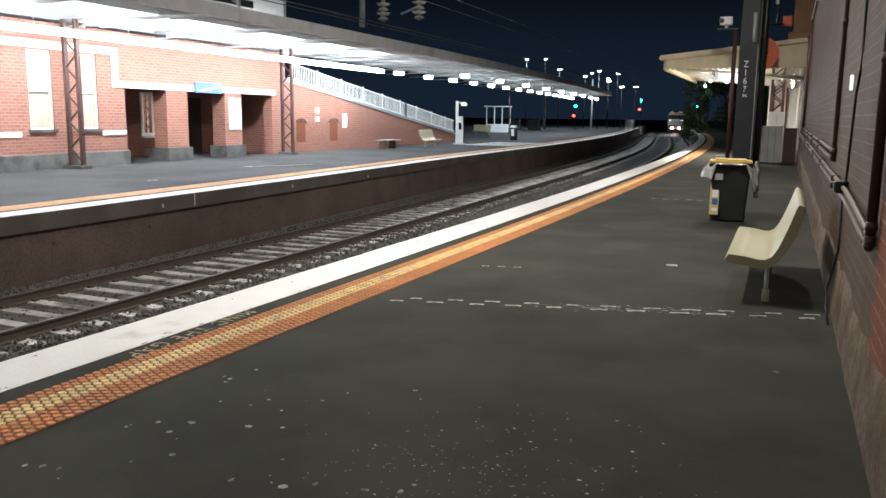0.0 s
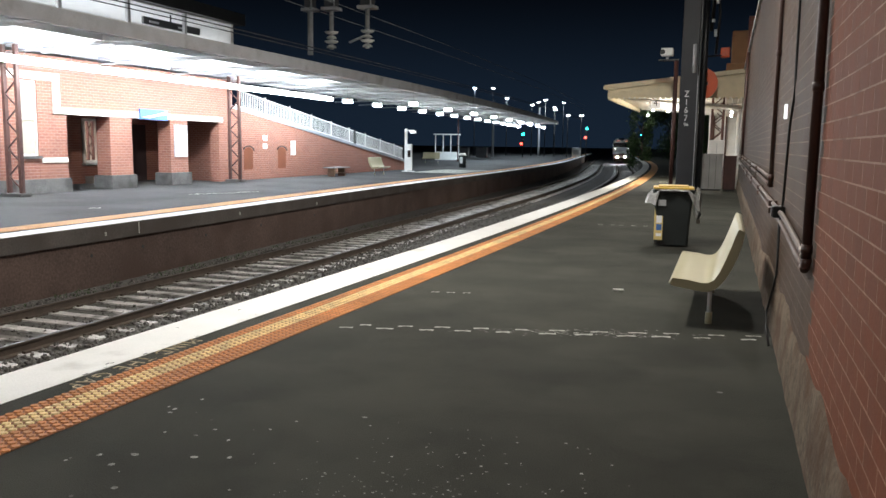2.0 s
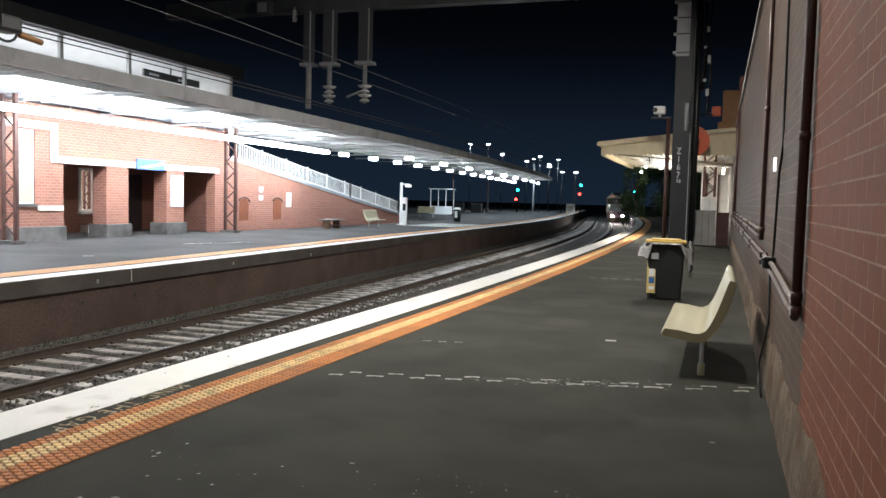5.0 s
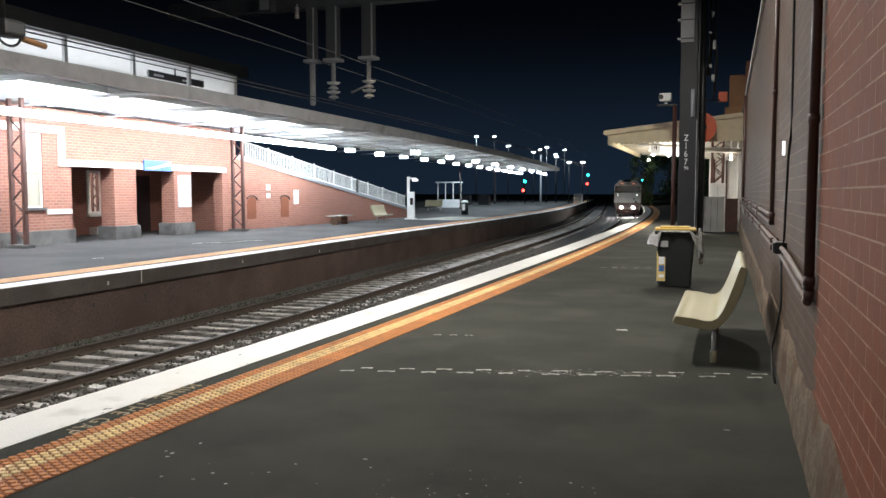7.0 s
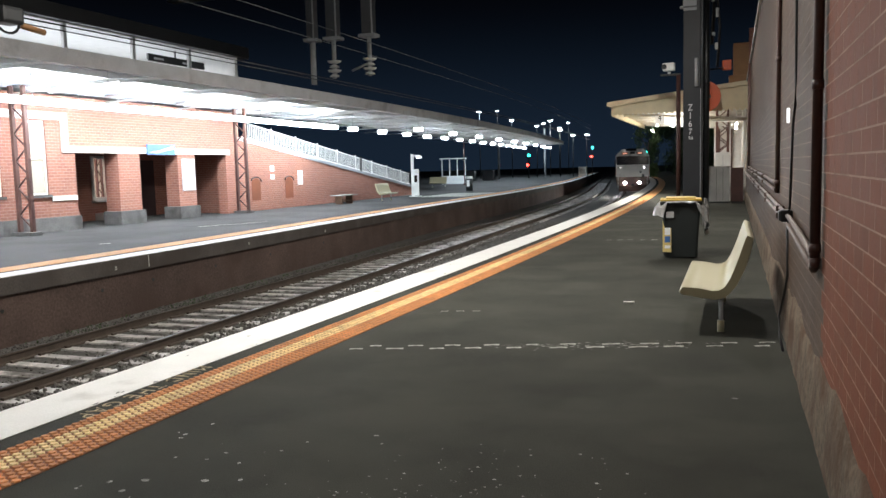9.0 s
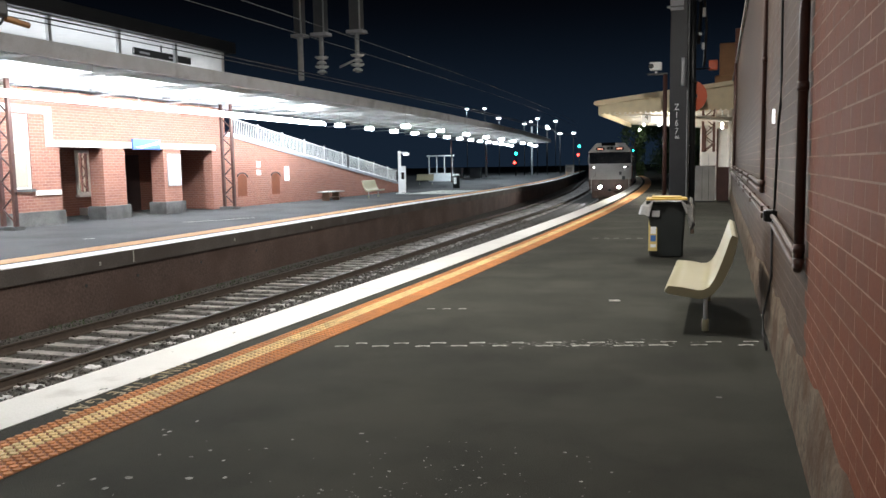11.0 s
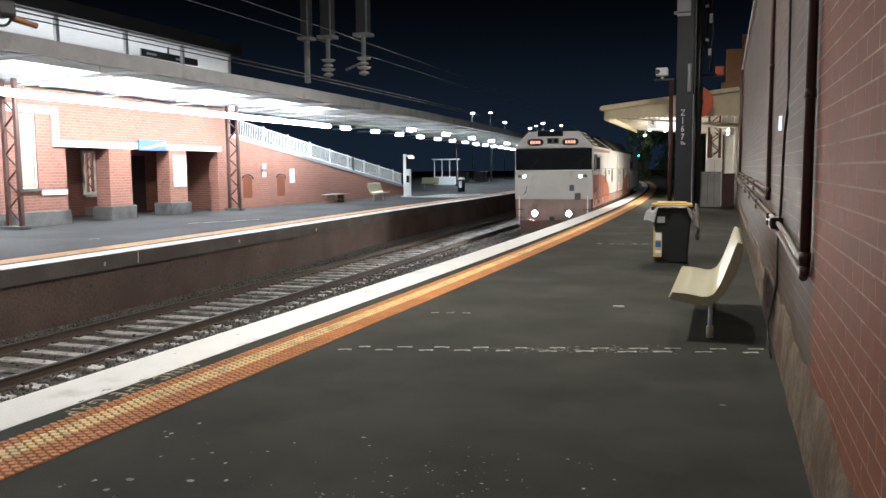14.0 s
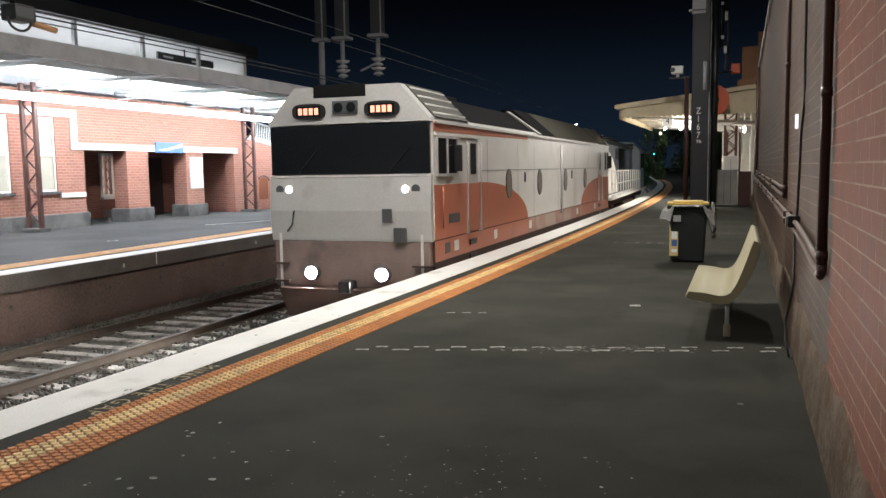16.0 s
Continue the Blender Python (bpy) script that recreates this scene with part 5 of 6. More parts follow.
    part("green_lamp", rod((0, -0.10, 3.56), (0, -0.055, 3.56), 0.12, 14), GREEN, h)
    lamps = ((-33.92, 120, 10.14), (-36.8, 120, 10.17), (-31.7, 120, 8.63), (-25.8, 120, 8.34), (-27.8, 120, 7.62), (-24.3, 120, 6.88), (-22.39, 120, 6.07), (-20.37, 120, 6.07),
             (-28.8, 150, 9.5), (-30.5, 150, 8.6), (-33.5, 150, 9.6))
    for x, y, z in lamps:
        s = thing("street_lamp", pose(x, y, 0), "tall street lamp with a bright white head", "street lamp", "car park lamps")
        part("pole", rod((0, 0.3, -1.45), (0, 0.3, z + 0.1), 0.08, 8, 0.045), BLACK, s)
        part("arm", tube([(0, 0.3, z + 0.1), (0.3, 0.15, z + 0.2), (0.5, 0, z + 0.12)], 0.04, 6), BLACK, s)
        part("head", box(-0.28, 0.45, -0.12, 0.12, z + 0.05, z + 0.13, 0.02), BLACK, s)
        # lens enlarged to take in the glow round the lamp head
        part("lens", box(-0.14 - 0.1 * (x % 1), 0.3 + 0.1 * (x % 1), -0.18, 0.1, z - 0.09, z + 0.05, 0.04), LAMP_COOL, s)


def tree(x, y, h, spread, leaves, seed, label):
    rng = random.Random(seed)
    t = thing("tree", pose(x, y, -1.45), label, "tree", "trees by the line")
    bm = bmesh.new()
    tips = []
    trunk = [(0, 0, 0), (0.1, 0.05, h * 0.25), (-0.05, 0.1, h * 0.5), (0.05, 0, h * 0.8)]
    for a, b, r0, r1 in zip(trunk, trunk[1:], (0.22, 0.16, 0.1), (0.16, 0.1, 0.04)):
        rod(a, b, r0, 8, r1, bm=bm)
    for i in range(14):
        f = rng.uniform(0.12, 0.95)
        a = rng.uniform(0, 6.28)
        tip = (spread * math.cos(a) * rng.uniform(0.4, 1), spread * math.sin(a) * rng.uniform(0.4, 1), h * min(1, f + rng.uniform(0.0, 0.2)))
        rod((0, 0, h * f * 0.8), tip, 0.05, 6, 0.015, bm=bm)
        tips.append(tip)
    part("trunk", bm, BARK, t)
    verts, faces = [], []
    for i in range(leaves):
        c = rng.choice(tips)
        p = Vector((c[0] + rng.gauss(0, spread * 0.24), c[1] + rng.gauss(0, spread * 0.24), c[2] + rng.gauss(0, h * 0.07)))
        q = Euler((rng.uniform(0, 6), rng.uniform(0, 6), rng.uniform(0, 6))).to_matrix()
        r = rng.uniform(0.09, 0.24)
        k = len(verts)
        verts += [tuple(p + q @ Vector(v)) for v in ((-r, 0, 0), (0, -r * 0.5, r * 0.15), (r, 0, 0), (0, r * 0.5, r * 0.15))]
        faces.append((k, k + 1, k + 2, k + 3))
    me = bpy.data.meshes.new("crown")
    me.from_pydata(verts, [], faces)
    me.materials.append(LEAF)
    new("crown", me).parent = t


def weeds():
    """Low growth at the foot of the far platform wall."""
    rng = random.Random(21)
    verts, faces = [], []
    for i in range(900):
        s = 4 + 22 * rng.random() ** 1.7
        if math.sin(s * 2.3) + math.sin(s * 5.1) < -0.1:
            continue
        x, y, _ = along(s, -5.02 + 0.5 * rng.random() ** 2, 0.6)
        h, w, a, lean = rng.uniform(0.02, 0.09), rng.uniform(0.008, 0.02), rng.uniform(0, 6.28), rng.uniform(-0.05, 0.05)
        c, d = math.cos(a) * w, math.sin(a) * w
        k = len(verts)
        verts += [(x - c, y - d, -1.2), (x + c, y + d, -1.2), (x + c * 0.8 + lean, y + d * 0.8, -1.18 + h * 0.6), (x + lean * 1.6, y, -1.18 + h)]
        faces.append((k, k + 1, k + 2, k + 3))
    me = bpy.data.meshes.new("weeds")
    me.from_pydata(verts, [], faces)
    me.materials.append(LEAF)
    tagged(new("weeds", me), "sparse low weeds along the foot of the far platform", "weeds", kind="stuff")


def trees():
    tree(-9.6, 100, 7.2, 1.3, 2600, 1, "slim tree with pale green leaves beside the track")
    for x, y, h, spread, seed in ((-7.6, 116, 8.6, 3.0, 2), (-4.4, 112, 9.4, 3.4, 3), (-1.6, 106, 9.8, 3.6, 4), (-5.8, 124, 9.0, 3.4, 5)):
        tree(x, y, h, spread, 7000, seed, "dense dark leafy tree behind the platform end")


# ---- the train ----
def bogie(loco, y, wheels):
    b = part("bogie", box(-1.15, 1.15, y - 2.0, y + 2.0, 0.45, 0.75, 0.04), LOCO_DIRT, loco, "dirty brown bogie frame")
    for sx in (-1.12, 1.12):
        part("side_frame", box(sx - 0.09, sx + 0.09, y - 2.1, y + 2.1, 0.35, 0.85, 0.05), LOCO_DIRT, b)
    for dy in (-1.6, 0, 1.6):
        bm = rod((-0.80, 0, 0), (0.80, 0, 0), 0.09, 10)
        for sx in (-0.835, 0.835):
            rod((sx - 0.07, 0, 0), (sx + 0.07, 0, 0), 0.52, 24, bm=bm)
            for k in range(3):
                a = 2.1 * k
                rod((sx - 0.075, 0.3 * math.cos(a), 0.3 * math.sin(a)), (sx + 0.075, 0.3 * math.cos(a), 0.3 * math.sin(a)), 0.06, 8, bm=bm)
        w = part("wheelset", bm, LOCO_DIRT, loco)
        w.location = (0, y + dy, 0.52)
        wheels.append((w, y + dy))


def front_loco(wheels):
    """Local axes: x to the right of the camera's view, y back along the train, z up from the rail; the face is at y = 0."""
    L, W, Z = 18.6, 1.475, 1.08
    lo = thing("locomotive", Matrix(), "silver grey diesel locomotive with orange side patches and bright headlights", "locomotive", "train")
    e = 0.45 + Z
    wb, wt, rt = 1.52 + Z, 2.36 + Z, 2.97 + Z
    # body shell: side, cut with a chamfered roof
    sec = [(-W, e), (-W, wt), (-0.62, rt - 0.05), (0.62, rt - 0.05), (W, wt), (W, e)]
    part("body", prism(sec, 1, 1.9, L - 1.9), LOCO_WHITE, lo)
    part("cab", prism(sec[:2] + sec[4:], 1, 0.06, 1.9), LOCO_WHITE, lo)
    part("cab", prism(sec[:2] + sec[4:], 1, L - 1.9, L), LOCO_WHITE, lo)
    # nose panel below the windscreen
    nose = prism([(0.06, e - 0.02), (-0.035, e - 0.02), (-0.045, e + 0.03), (-0.085, 0.93 + Z), (-0.04, wb - 0.02), (-0.025, wb), (0.06, wb)], 0, -W + 0.01, W - 0.01)
    front = part("nose_panel", nose, LOCO_GREY, lo, "dusty silver grey nose panel")
    part("nose_ledge", box(-W + 0.02, W - 0.02, -0.055, -0.03, wb - 0.03, wb, 0.008), LOCO_WHITE, front)
    for x0, x1, z0, z1 in ((0.62, 0.80, 0.74, 0.97), (0.82, 1.04, 0.41, 0.66)):
        part("socket_box", box(x0, x1, -0.10, -0.03, z0 + Z, z1 + Z, 0.02), MAST, front)
    part("grab_iron", tube([(-1.0, -0.05, 0.95 + Z), (-1.0, -0.11, 0.9 + Z), (-1.03, -0.11, 0.7 + Z), (-1.16, -0.06, 0.58 + Z)], 0.014), BLACK, front)
    # windscreen band
    ws = part("windscreen", box(-W + 0.03, W - 0.03, -0.035, 0.05, wb + 0.01, wt - 0.02, 0.02), GLASS, lo, "wide dark windscreen band")
    for x in (-0.9, 0.75):
        part("wiper", tube([(x, -0.05, wb + 0.04), (x + 0.35, -0.055, wb + 0.42)], 0.006, 6), CABLE, ws)
    # hood over the windscreen with a notch for the horns
    bm = prism([(-W, wt), (-W + 0.02, wt + 0.06), (-0.95, rt), (-0.60, rt), (-0.60, rt - 0.18), (0.36, rt - 0.18), (0.36, rt), (0.95, rt), (W - 0.02, wt + 0.06), (W, wt)], 1, -0.04, 1.9)
    hood = part("front_hood", bm, LOCO_GREY, lo)
    for k in range(4):
        f = (k + 0.5) / 4
        xa, za = W - 0.02 + (0.95 - W) * f, wt + 0.06 + (rt - wt - 0.06) * f
        part("hood_rib", tube([(xa + 0.02, 0.25, za + 0.015), (xa + 0.02, 1.85, za + 0.015)], 0.022, 6), LOCO_WHITE, hood)
        part("hood_rib", tube([(-xa - 0.02, 0.25, za + 0.015), (-xa - 0.02, 1.85, za + 0.015)], 0.022, 6), LOCO_WHITE, hood)
    part("ribbed_panel", prism([(W + 0.005, wt + 0.075), (0.96, rt + 0.008), (0.9, rt - 0.05), (W - 0.1, wt + 0.06)], 1, 0.2, 1.88), LOCO_OLIVE, hood)
    # black block fills the horn notch, so the recess looks shaded
    part("horn_notch_shade", box(-0.605, 0.365, -0.03, 0.9, rt - 0.185, rt + 0.03, 0.02), LOCO_BLACK, hood)
    for x0, x1 in ((-0.96, -0.40), (0.34, 0.95)):
        c, z = (x0 + x1) / 2, 2.575 + Z
        nb = part("number_box", prism([(c + 0.31 * math.copysign(abs(math.cos(a)) ** 0.6, math.cos(a)), z + 0.13 * math.copysign(abs(math.sin(a)) ** 0.7, math.sin(a))) for a in np.linspace(0, 6.283, 25)[:-1]], 1, -0.07, -0.03), BLACK, hood)
        lit = part("number_panel", box(c - 0.23, c + 0.23, -0.078, -0.07, z - 0.085, z + 0.085), LOCO_BLACK, nb, "black panel with glowing orange marks")
        for k in range(4):
            part("glowing_bar", box(c - 0.185 + 0.1 * k, c - 0.115 + 0.1 * k, -0.081, -0.078, z - 0.055, z + 0.055), NUMBER, lit)
    tl = part("top_lamp_pair", box(-0.24, 0.22, -0.075, -0.03, 2.51 + Z, 2.73 + Z, 0.02), MAST, hood)
    for x in (-0.12, 0.11):
        part("lamp_lens", rod((x, -0.09, 2.62 + Z), (x, -0.07, 2.62 + Z), 0.08, 16), GLASS, tl)
    for x, s in ((-1.1, -1), (1.03, 1)):
        mk = part("marker_lamp", rod((x, -0.07, 1.285 + Z), (x, -0.03, 1.285 + Z), 0.058, 16), MARKER, lo, "lit white marker lamp")
        part("dark_lamp", rod((x + 0.18 * s, -0.06, 1.285 + Z), (x + 0.18 * s, -0.03, 1.285 + Z), 0.075, 16), MAST, mk)
    # buffer beam, plough, ditch lights
    bb = part("buffer_beam", box(-W + 0.05, W - 0.05, -0.035, 0.35, 0.72, e - 0.02, 0.03), LOCO_BEAM_LIT, lo)
    part("plough", prism([(-0.25, 0.72), (0.05, 0.18), (0.2, 0.18), (0.3, 0.72)], 0, -1.25, 1.25), LOCO_DIRT, bb)
    part("coupler", box(-0.11, 0.11, -0.30, 0.05, 0.66, 0.86, 0.04), BLACK, bb)
    for x in (-0.69, 0.61):
        hl = part("headlight", rod((x, -0.10, 0.97), (x, 0.02, 0.97), 0.14, 18), MAST, bb)
        part("headlight_hood", tube([(x + 0.125 * math.cos(a), -0.12, 0.97 + 0.125 * math.sin(a)) for a in np.linspace(0, 6.283, 21)], 0.022, 6), MAST, hl)
        part("headlight_lens", rod((x, -0.115, 0.97), (x, -0.10, 0.97), 0.085, 18), HEADLIGHT, hl, "blazing white headlight")
    for x in (-1.3, 1.3):
        part("step_post", box(x - 0.02, x + 0.02, -0.06, -0.02, 0.5, e + 0.1), LOCO_WHITE, bb)
        for z in (0.5, 0.8, 1.1):
            part("step", box(x - 0.16, x + 0.16, -0.10, 0.1, z, z + 0.03), LOCO_DIRT, bb)
    # sills and underframe
    part("sill", box(-W + 0.005, W - 0.005, 0.1, L - 0.1, 0.98, e + 0.0), LOCO_DIRT, lo, "grimy orange-brown sill")
    part("fuel_tank", box(-1.2, 1.2, 7.2, 11.4, 0.3, 0.98, 0.08), LOCO_DIRT, lo)
    # roof
    part("roof", prism([(-W + 0.04, wt + 0.02), (-0.64, rt - 0.02), (0.64, rt - 0.02), (W - 0.04, wt + 0.02), (W - 0.06, wt - 0.02), (-W + 0.06, wt - 0.02)], 1, 1.95, L - 1.95), LOCO_BLACK, lo)
    part("roof_panel", prism([(W - 0.03, wt + 0.05), (0.70, rt + 0.09), (0.40, rt + 0.09), (0.40, rt - 0.03), (W - 0.1, wt + 0.02)], 1, 9.4, L - 2.2), LOCO_OLIVE, lo)
    part("roof_panel", prism([(W - 0.03, wt + 0.05), (0.70, rt + 0.09), (0.40, rt + 0.09), (0.40, rt - 0.03), (W - 0.1, wt + 0.02)], 1, 7.8, 9.36), LOCO_BLACK, lo)
    part("roof_frame", prism([(W - 0.02, wt + 0.06), (0.64, rt + 0.03), (0.6, rt), (W - 0.1, wt + 0.02)], 1, 7.5, 7.8), LOCO_GREY, lo)
    part("rear_hood", prism([(-W, wt), (-0.95, rt), (0.95, rt), (W, wt)], 1, L - 1.9, L), LOCO_OLIVE, lo)
    for y in (3.2, 9.0, 12.5):
        part("roof_vent", box(-0.4, 0.4, y, y + 1.2, rt - 0.05, rt + 0.12, 0.03), LOCO_BLACK, lo)
    for s in (1, -1):
        X = W * s

        def side(name, poly, mt, t=0.012, base=0.0, label="", parent=lo):
            a, b = X + base * s, X + (base + t) * s
            return part(name, prism(poly, 0, min(a, b), max(a, b)), mt, parent, label)
        # orange patches with rounded shoulders
        arc = [(6.2 * 1 - (6.2 - 2.4) * (1 - math.cos(a)), e + (1.34 + Z - e) * math.sin(a)) for a in np.linspace(0, math.pi / 2, 12)]
        side("orange_patch", [(0.07, e)] + arc + [(0.07, 1.34 + Z)], LOCO_ORANGE, 0.006, label="faded orange painted patch")
        arc = [(13.0 + (L - 1.9 - 13.0) * (1 - math.cos(a)), e + (1.24 + Z - e) * math.sin(a)) for a in np.linspace(0, math.pi / 2, 12)]
        side("orange_patch", [(L - 0.07, e)] + [(L - 0.07, 1.24 + Z)] + arc[::-1], LOCO_ORANGE, 0.006)
        for y0, y1, mt in ((0.07, 6.2, LOCO_ORANGE), (6.2, 13.0, LOCO_SILL), (13.0, L - 0.07, LOCO_ORANGE)):
            side("sill_stripe", [(y0, e - 0.36), (y1, e - 0.36), (y1, e - 0.02), (y0, e - 0.02)], mt, 0.004)
        side("top_stripe", [(0.07, 2.20 + Z), (6.2, 2.24 + Z), (6.2, wt), (0.07, wt)], LOCO_ORANGE, 0.006)
        side("gutter", [(0.1, wt - 0.03), (L - 0.1, wt - 0.03), (L - 0.1, wt + 0.01), (0.1, wt + 0.01)], LOCO_WHITE, 0.035)
        side("gutter", [(0.1, 2.14 + Z), (2.4, 2.14 + Z), (2.4, 2.18 + Z), (0.1, 2.18 + Z)], LOCO_WHITE, 0.03)
        for y0 in (0.2, L - 1.15):
            win = side("cab_window", [(y0, 1.52 + Z), (y0 + 0.95, 1.52 + Z), (y0 + 0.95, 2.1 + Z), (y0, 2.1 + Z)], GLASS, 0.012, 0.007)
            for a, b, c, d in ((y0 - 0.04, y0, 1.48, 2.14), (y0 + 0.95, y0 + 0.99, 1.48, 2.14), (y0, y0 + 0.95, 1.48, 1.52), (y0, y0 + 0.95, 2.1, 2.14), (y0 + 0.45, y0 + 0.49, 1.52, 2.1)):
                side("window_bar", [(a, c + Z), (b, c + Z), (b, d + Z), (a, d + Z)], LOCO_GREY, 0.03, 0.007, parent=win)
            part("mirror", box(min(X + 0.03 * s, X + 0.16 * s), max(X + 0.03 * s, X + 0.16 * s), y0 + 0.78, y0 + 0.86, 1.55 + Z, 2.0 + Z, 0.02), BLACK, win)
        for y0 in (1.75, L - 2.45):
            dr = side("cab_door", [(y0, e + 0.02), (y0 + 0.62, e + 0.02), (y0 + 0.62, 2.12 + Z), (y0, 2.12 + Z)], LOCO_GREY, 0.004, 0.0062)
            side("door_window", [(y0 + 0.18, 1.5 + Z), (y0 + 0.5, 1.5 + Z), (y0 + 0.5, 2.05 + Z), (y0 + 0.18, 2.05 + Z)], GLASS, 0.008, 0.011, parent=dr)
            side("door_patch", [(y0, e + 0.02), (y0 + 0.62, e + 0.02), (y0 + 0.62, 1.33 + Z), (y0, 1.33 + Z)], LOCO_ORANGE, 0.003, 0.0105, parent=dr)
            for yy in (y0 - 0.08, y0 + 0.70):
                part("handrail", tube([(X + 0.01 * s, yy, 0.44 + Z), (X + 0.05 * s, yy, 0.45 + Z), (X + 0.05 * s, yy, 2.05 + Z), (X + 0.01 * s, yy, 2.06 + Z)], 0.024, 8), LOCO_WHITE, dr)
            for z in (0.35, 0.62):
                side("footstep", [(y0 + 0.1, z + Z - 0.4), (y0 + 0.5, z + Z - 0.4), (y0 + 0.5, z + Z - 0.3), (y0 + 0.1, z + Z - 0.3)], BLACK, 0.02, 0.004, parent=dr)
        for y, zz in ((4.54, 1.27), (7.37, 1.25), (10.5, 1.25), (13.6, 1.25)):
            ov = side("porthole", [(y + 0.20 * math.cos(a), zz + Z + 0.29 * math.sin(a)) for a in np.linspace(0, 6.283, 21)[:-1]], PORT_REFLECTION, 0.012, 0.007, "oval porthole window, its reflection painted grey, with a dark rim")
            part("porthole_rim", tube([(X + 0.012 * s, y + 0.21 * math.cos(a), zz + Z + 0.30 * math.sin(a)) for a in np.linspace(0, 6.283, 25)], 0.013, 6), MAST, ov)
        for y in (3.0, 5.3, 6.8, 9.55, 11.9, 14.2):
            side("panel_seam", [(y, e + 0.02), (y + 0.012, e + 0.02), (y + 0.012, 2.14 + Z), (y, 2.14 + Z)], FASCIA, 0.002, 0.0065)
        side("panel_seam", [(2.6, 1.55 + Z), (15.8, 1.55 + Z), (15.8, 1.565 + Z), (2.6, 1.565 + Z)], FASCIA, 0.002, 0.0065)
        part("drain_pipe", rod((X + 0.03 * s, 9.9, 0.35 + Z), (X + 0.03 * s, 9.9, 2.2 + Z), 0.03, 8), LOCO_GREY, lo)
        for y in (5.9, 11.4):
            part("latch", box(min(X, X + 0.03 * s), max(X, X + 0.03 * s), y, y + 0.04, 1.28 + Z, 1.5 + Z), BLACK, lo)
        for y in (0.55, 1.0, 3.4, 6.3, 12.2, 15.4):
            side("data_plate", [(y, e - 0.26), (y + 0.24, e - 0.26), (y + 0.24, e - 0.08), (y, e - 0.08)], LOCO_WHITE if y > 0.9 else MAST, 0.006, 0.004)
        part("grab_rail", rod((X + 0.03 * s, 0.42, 0.62 + Z), (X + 0.03 * s, 0.42, 1.30 + Z), 0.016, 8), LOCO_ORANGE, lo)
        side("vent", [(0.75, 0.68 + Z), (1.3, 0.68 + Z), (1.3, 0.84 + Z), (0.75, 0.84 + Z)], MAST, 0.006, 0.006)
    bogie(lo, 3.6, wheels)
    bogie(lo, L - 3.6, wheels)
    return lo


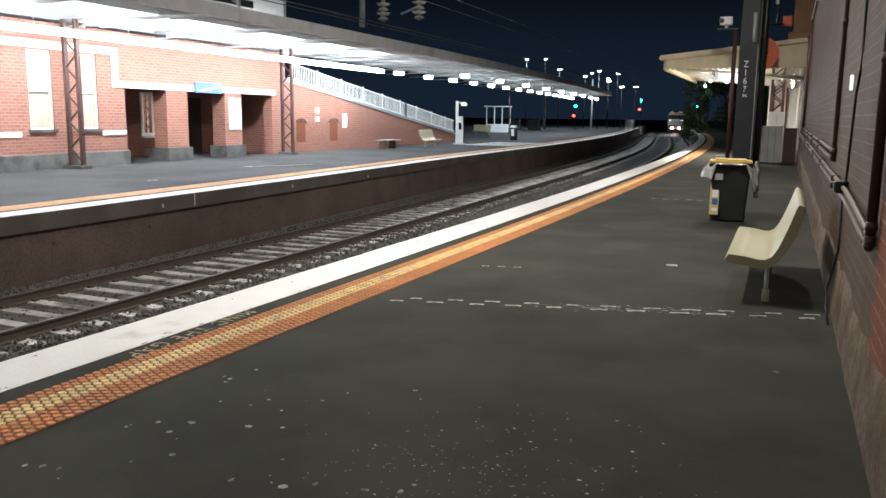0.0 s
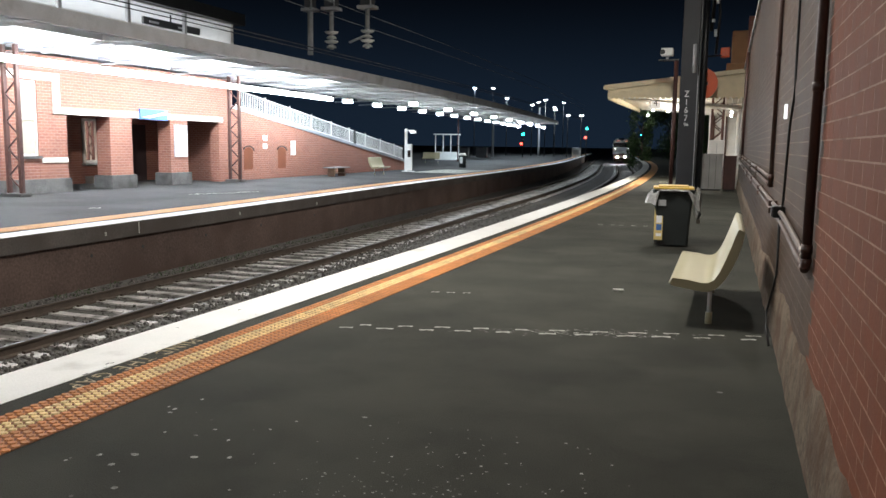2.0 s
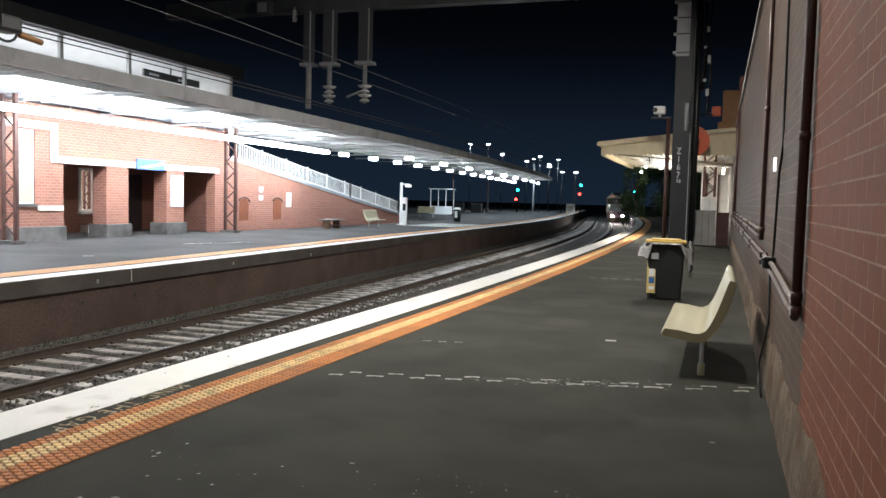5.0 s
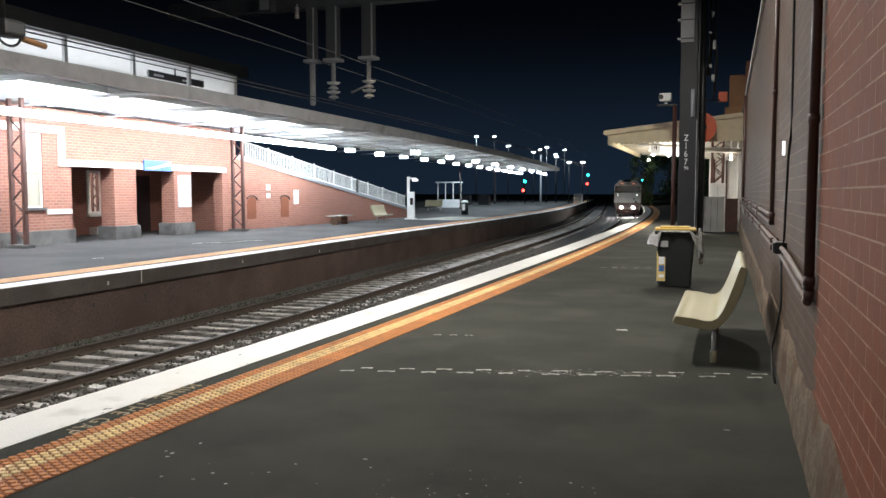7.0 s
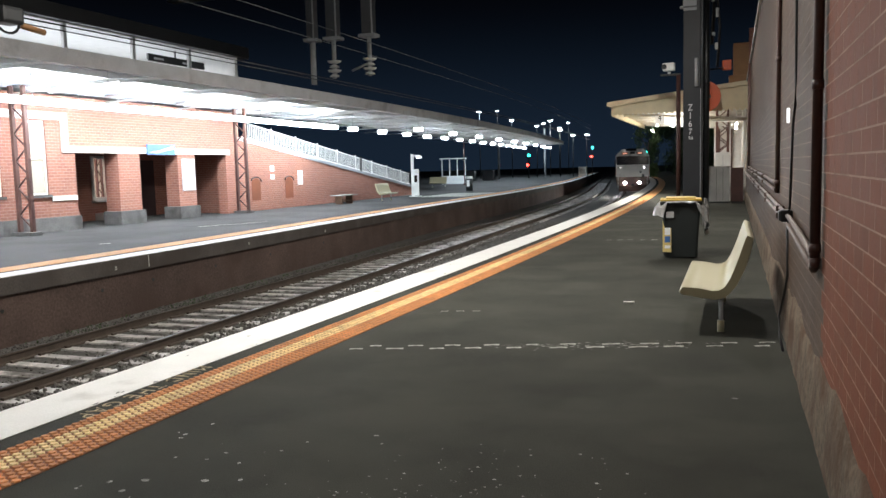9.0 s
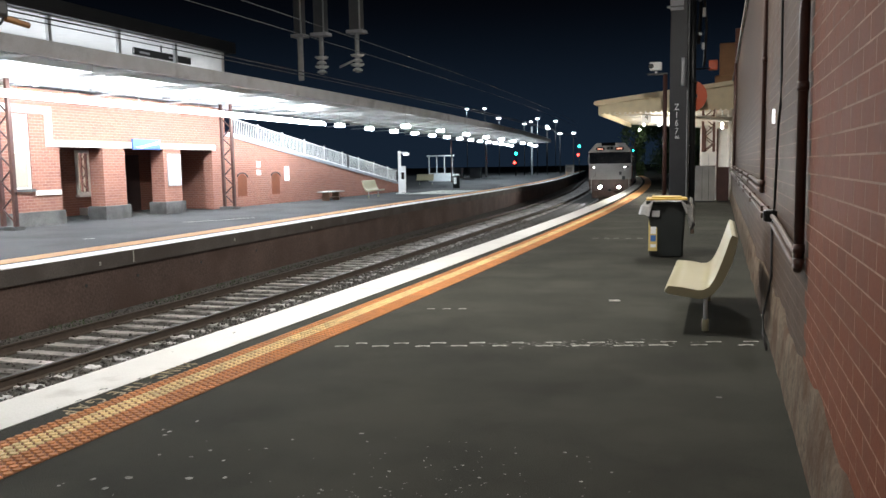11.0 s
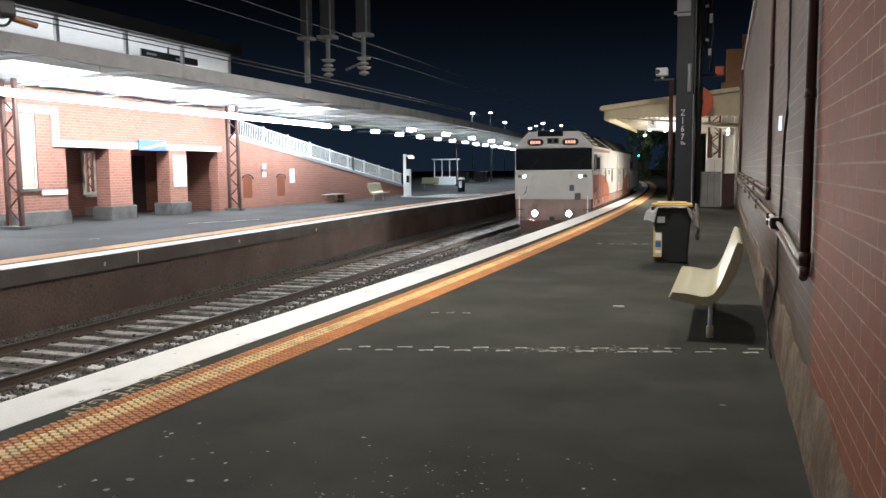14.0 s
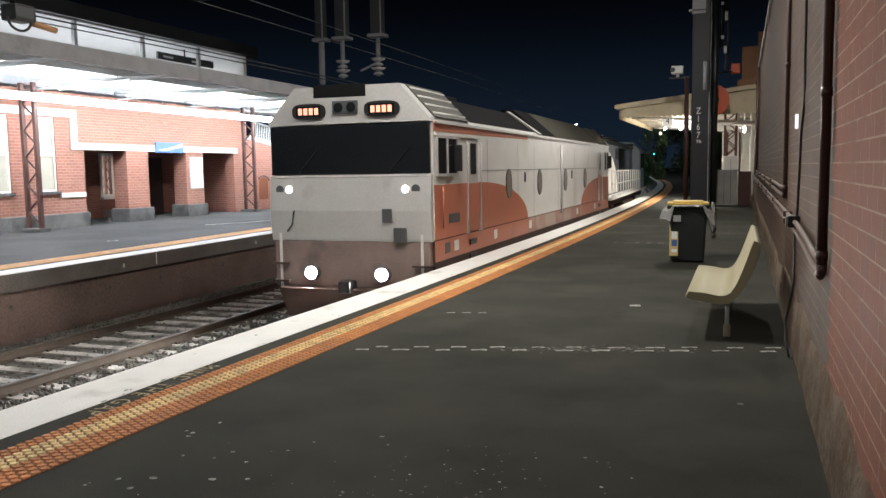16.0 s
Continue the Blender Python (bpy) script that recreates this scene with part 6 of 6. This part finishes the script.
def second_loco(wheels):
    """The unit behind: a hood locomotive running hood first, with walkways and handrails."""
    L, W = 19.0, 1.45
    lo = thing("locomotive", Matrix(), "dark blue-grey hood locomotive with white handrails and pale round patch", "locomotive", "train")
    part("frame", box(-W + 0.3, W - 0.3, 0.4, L - 0.4, 1.05, 1.36, 0.03), LOCO_DIRT, lo)
    walkway = part("walkway", box(-W, W, 0.3, L - 0.3, 1.36, 1.46, 0.01), LOCO_WHITE, lo, "pale walkway plates")
    part("long_hood", prism([(-0.95, 1.46), (0.95, 1.46), (0.95, 3.62), (0.6, 3.92), (-0.6, 3.92), (-0.95, 3.62)], 1, 0.7, 14.6), LOCO_SLATE, lo, "dark slate blue long hood")
    part("hood_end_roof", prism([(-0.97, 3.6), (-0.61, 3.95), (0.61, 3.95), (0.97, 3.6), (0.9, 3.55), (-0.9, 3.55)], 1, 0.66, 3.2), LOCO_WHITE, lo)
    cab = part("cab", prism([(-W + 0.05, 1.46), (W - 0.05, 1.46), (W - 0.05, 3.55), (0.9, 4.05), (-0.9, 4.05), (-W + 0.05, 3.55)], 1, 14.6, 17.2), LOCO_BLUE, lo, "pale blue-grey cab")
    part("nose", box(-0.95, 0.95, 17.2, 18.4, 1.46, 3.2, 0.08), LOCO_BLUE, lo)
    for y in (4.6, 7.6, 10.6):
        fan = part("roof_fan", rod((0, y, 3.9), (0, y, 4.06), 0.55, 20), LOCO_BLACK, lo)
        part("fan_rim", tube([(0.55 * math.cos(a), y + 0.55 * math.sin(a), 4.06) for a in np.linspace(0, 6.283, 21)], 0.03, 6), MAST, fan)
    part("exhaust", box(-0.3, 0.3, 12.3, 13.4, 3.9, 4.12, 0.03), LOCO_BLACK, lo)
    part("headlight_box", box(-0.25, 0.25, 0.6, 0.72, 3.3, 3.5, 0.02), LOCO_BLACK, lo)
    for s in (-1, 1):
        X, H = (W - 0.04) * s, 0.95 * s
        disc = [(6.8, 1.52)] + [(0.8 + 6.0 * math.cos(a), 1.52 + 2.0 * math.sin(a)) for a in np.linspace(0.05, math.pi / 2, 16)] + [(0.8, 1.52)]
        part("pale_patch", prism(disc, 0, min(H, H + 0.02 * s), max(H, H + 0.02 * s)), LOCO_WHITE, lo, "big pale quarter-round patch")
        # dark sheet added over the hood where the canopy lamps overlight it
        part("hood_dark_panel", box(min(H, H + 0.035 * s), max(H, H + 0.035 * s), 7.3, 12.6, 2.45, 3.55, 0.008), GLASS, lo, "dark glossy panel added to darken the hood side")
        for y in (14.75, 16.0):
            part("cab_window", box(min(X, X + 0.02 * s), max(X, X + 0.02 * s), y, y + 0.95, 2.6, 3.4, 0.005), GLASS, cab)
        rail = part("handrail", tube([(X, 0.5, 2.5), (X, 14.4, 2.5)], 0.024, 6), WHITE, lo, "white walkway handrail")
        part("lower_rail", tube([(X, 0.5, 2.0), (X, 14.4, 2.0)], 0.018, 6), WHITE, rail)
        for y in np.arange(0.5, 14.5, 1.15):
            part("stanchion", rod((X, y, 1.45), (X, y, 2.5), 0.016, 6), WHITE, rail)
        for y in np.arange(5.6, 13.8, 1.15):
            door = part("hood_door", box(min(H, H + 0.015 * s), max(H, H + 0.015 * s), y, y + 1.05, 1.55, 2.95), LOCO_SLATE, lo)
            part("latch", box(min(H, H + 0.03 * s), max(H, H + 0.03 * s), y + 0.05, y + 0.09, 2.2, 2.4), GALV, door)
        for k in range(8):
            part("louvre", box(min(H, H + 0.03 * s), max(H, H + 0.03 * s), 6.0, 9.0, 3.02 + 0.06 * k, 3.05 + 0.06 * k), LOCO_BLACK, lo)
        for y in (0.55, 14.2):
            for z in (0.55, 0.85, 1.12):
                part("footstep", box(min(X - 0.2 * s, X), max(X - 0.2 * s, X), y, y + 0.45, z, z + 0.03), LOCO_DIRT, walkway)
    for x in (-0.6, 0.6):
        part("windscreen", box(x - 0.4, x + 0.4, 14.57, 14.6, 3.64, 3.92, 0.004), GLASS, cab)
    part("fuel_tank", box(-1.25, 1.25, 7.0, 11.8, 0.3, 1.05, 0.08), LOCO_DIRT, lo)
    bogie(lo, 3.6, wheels)
    bogie(lo, L - 3.6, wheels)
    return lo


def train_pose(s, length):
    """The pose of a vehicle whose face is s metres along the line, standing on its two bogies."""
    a, b = 3.6, length - 3.6
    xa, ya, _ = along(s + a, 0)
    xb, yb, _ = along(s + b, 0)
    turn = math.atan2(-(xb - xa), yb - ya)
    d = Vector((xb - xa, yb - ya, 0)).normalized()
    return Matrix.Translation((xa - d.x * a, ya - d.y * a, RAIL_Z)) @ Matrix.Rotation(turn, 4, "Z")


def face_at(t):
    """How far along the line the train's face is at t seconds."""
    return 12.06 + 9.2 * (16.0 - t)


near = setting()
ballast_stones()
floor_marks()
wall_fittings()
bench(pose(-0.10, 7.72, 0), 2.1, "cream moulded fibreglass bench on a single steel leg beside the wall")
wheelie_bin(pose(-0.82, 14.0, 0, 0, 0, 4))
portal()
far_building()
far_canopy()
near_canopy()
far_things()
trees()
weeds()
WHEELS, WHEELS_REAR = [], []
loco = front_loco(WHEELS)
loco_rear = second_loco(WHEELS_REAR)
railway_track(0.0, "near railway track on concrete sleepers in dark ballast")
railway_track(-3.45, "far railway track with pale concrete sleepers in dark ballast", 0.5)
tactile_strip(near)
near_wall()


def motions():
    """The train runs in along the near track."""
    steps = [0.5 * i for i in range(33)]
    walk(loco, [(t, train_pose(face_at(t), 18.6)) for t in steps])
    walk(loco_rear, [(t, train_pose(face_at(t) + 19.6, 19.0)) for t in steps])
    fine = [i / 15 for i in range(241)]
    for wheels in (WHEELS, WHEELS_REAR):
        for w, y in wheels:
            walk(w, [(t, pose(0, y, 0.52, math.degrees((face_at(t) - face_at(0)) / 0.52 * -1.0) * -1.0)) for t in fine])


motions()
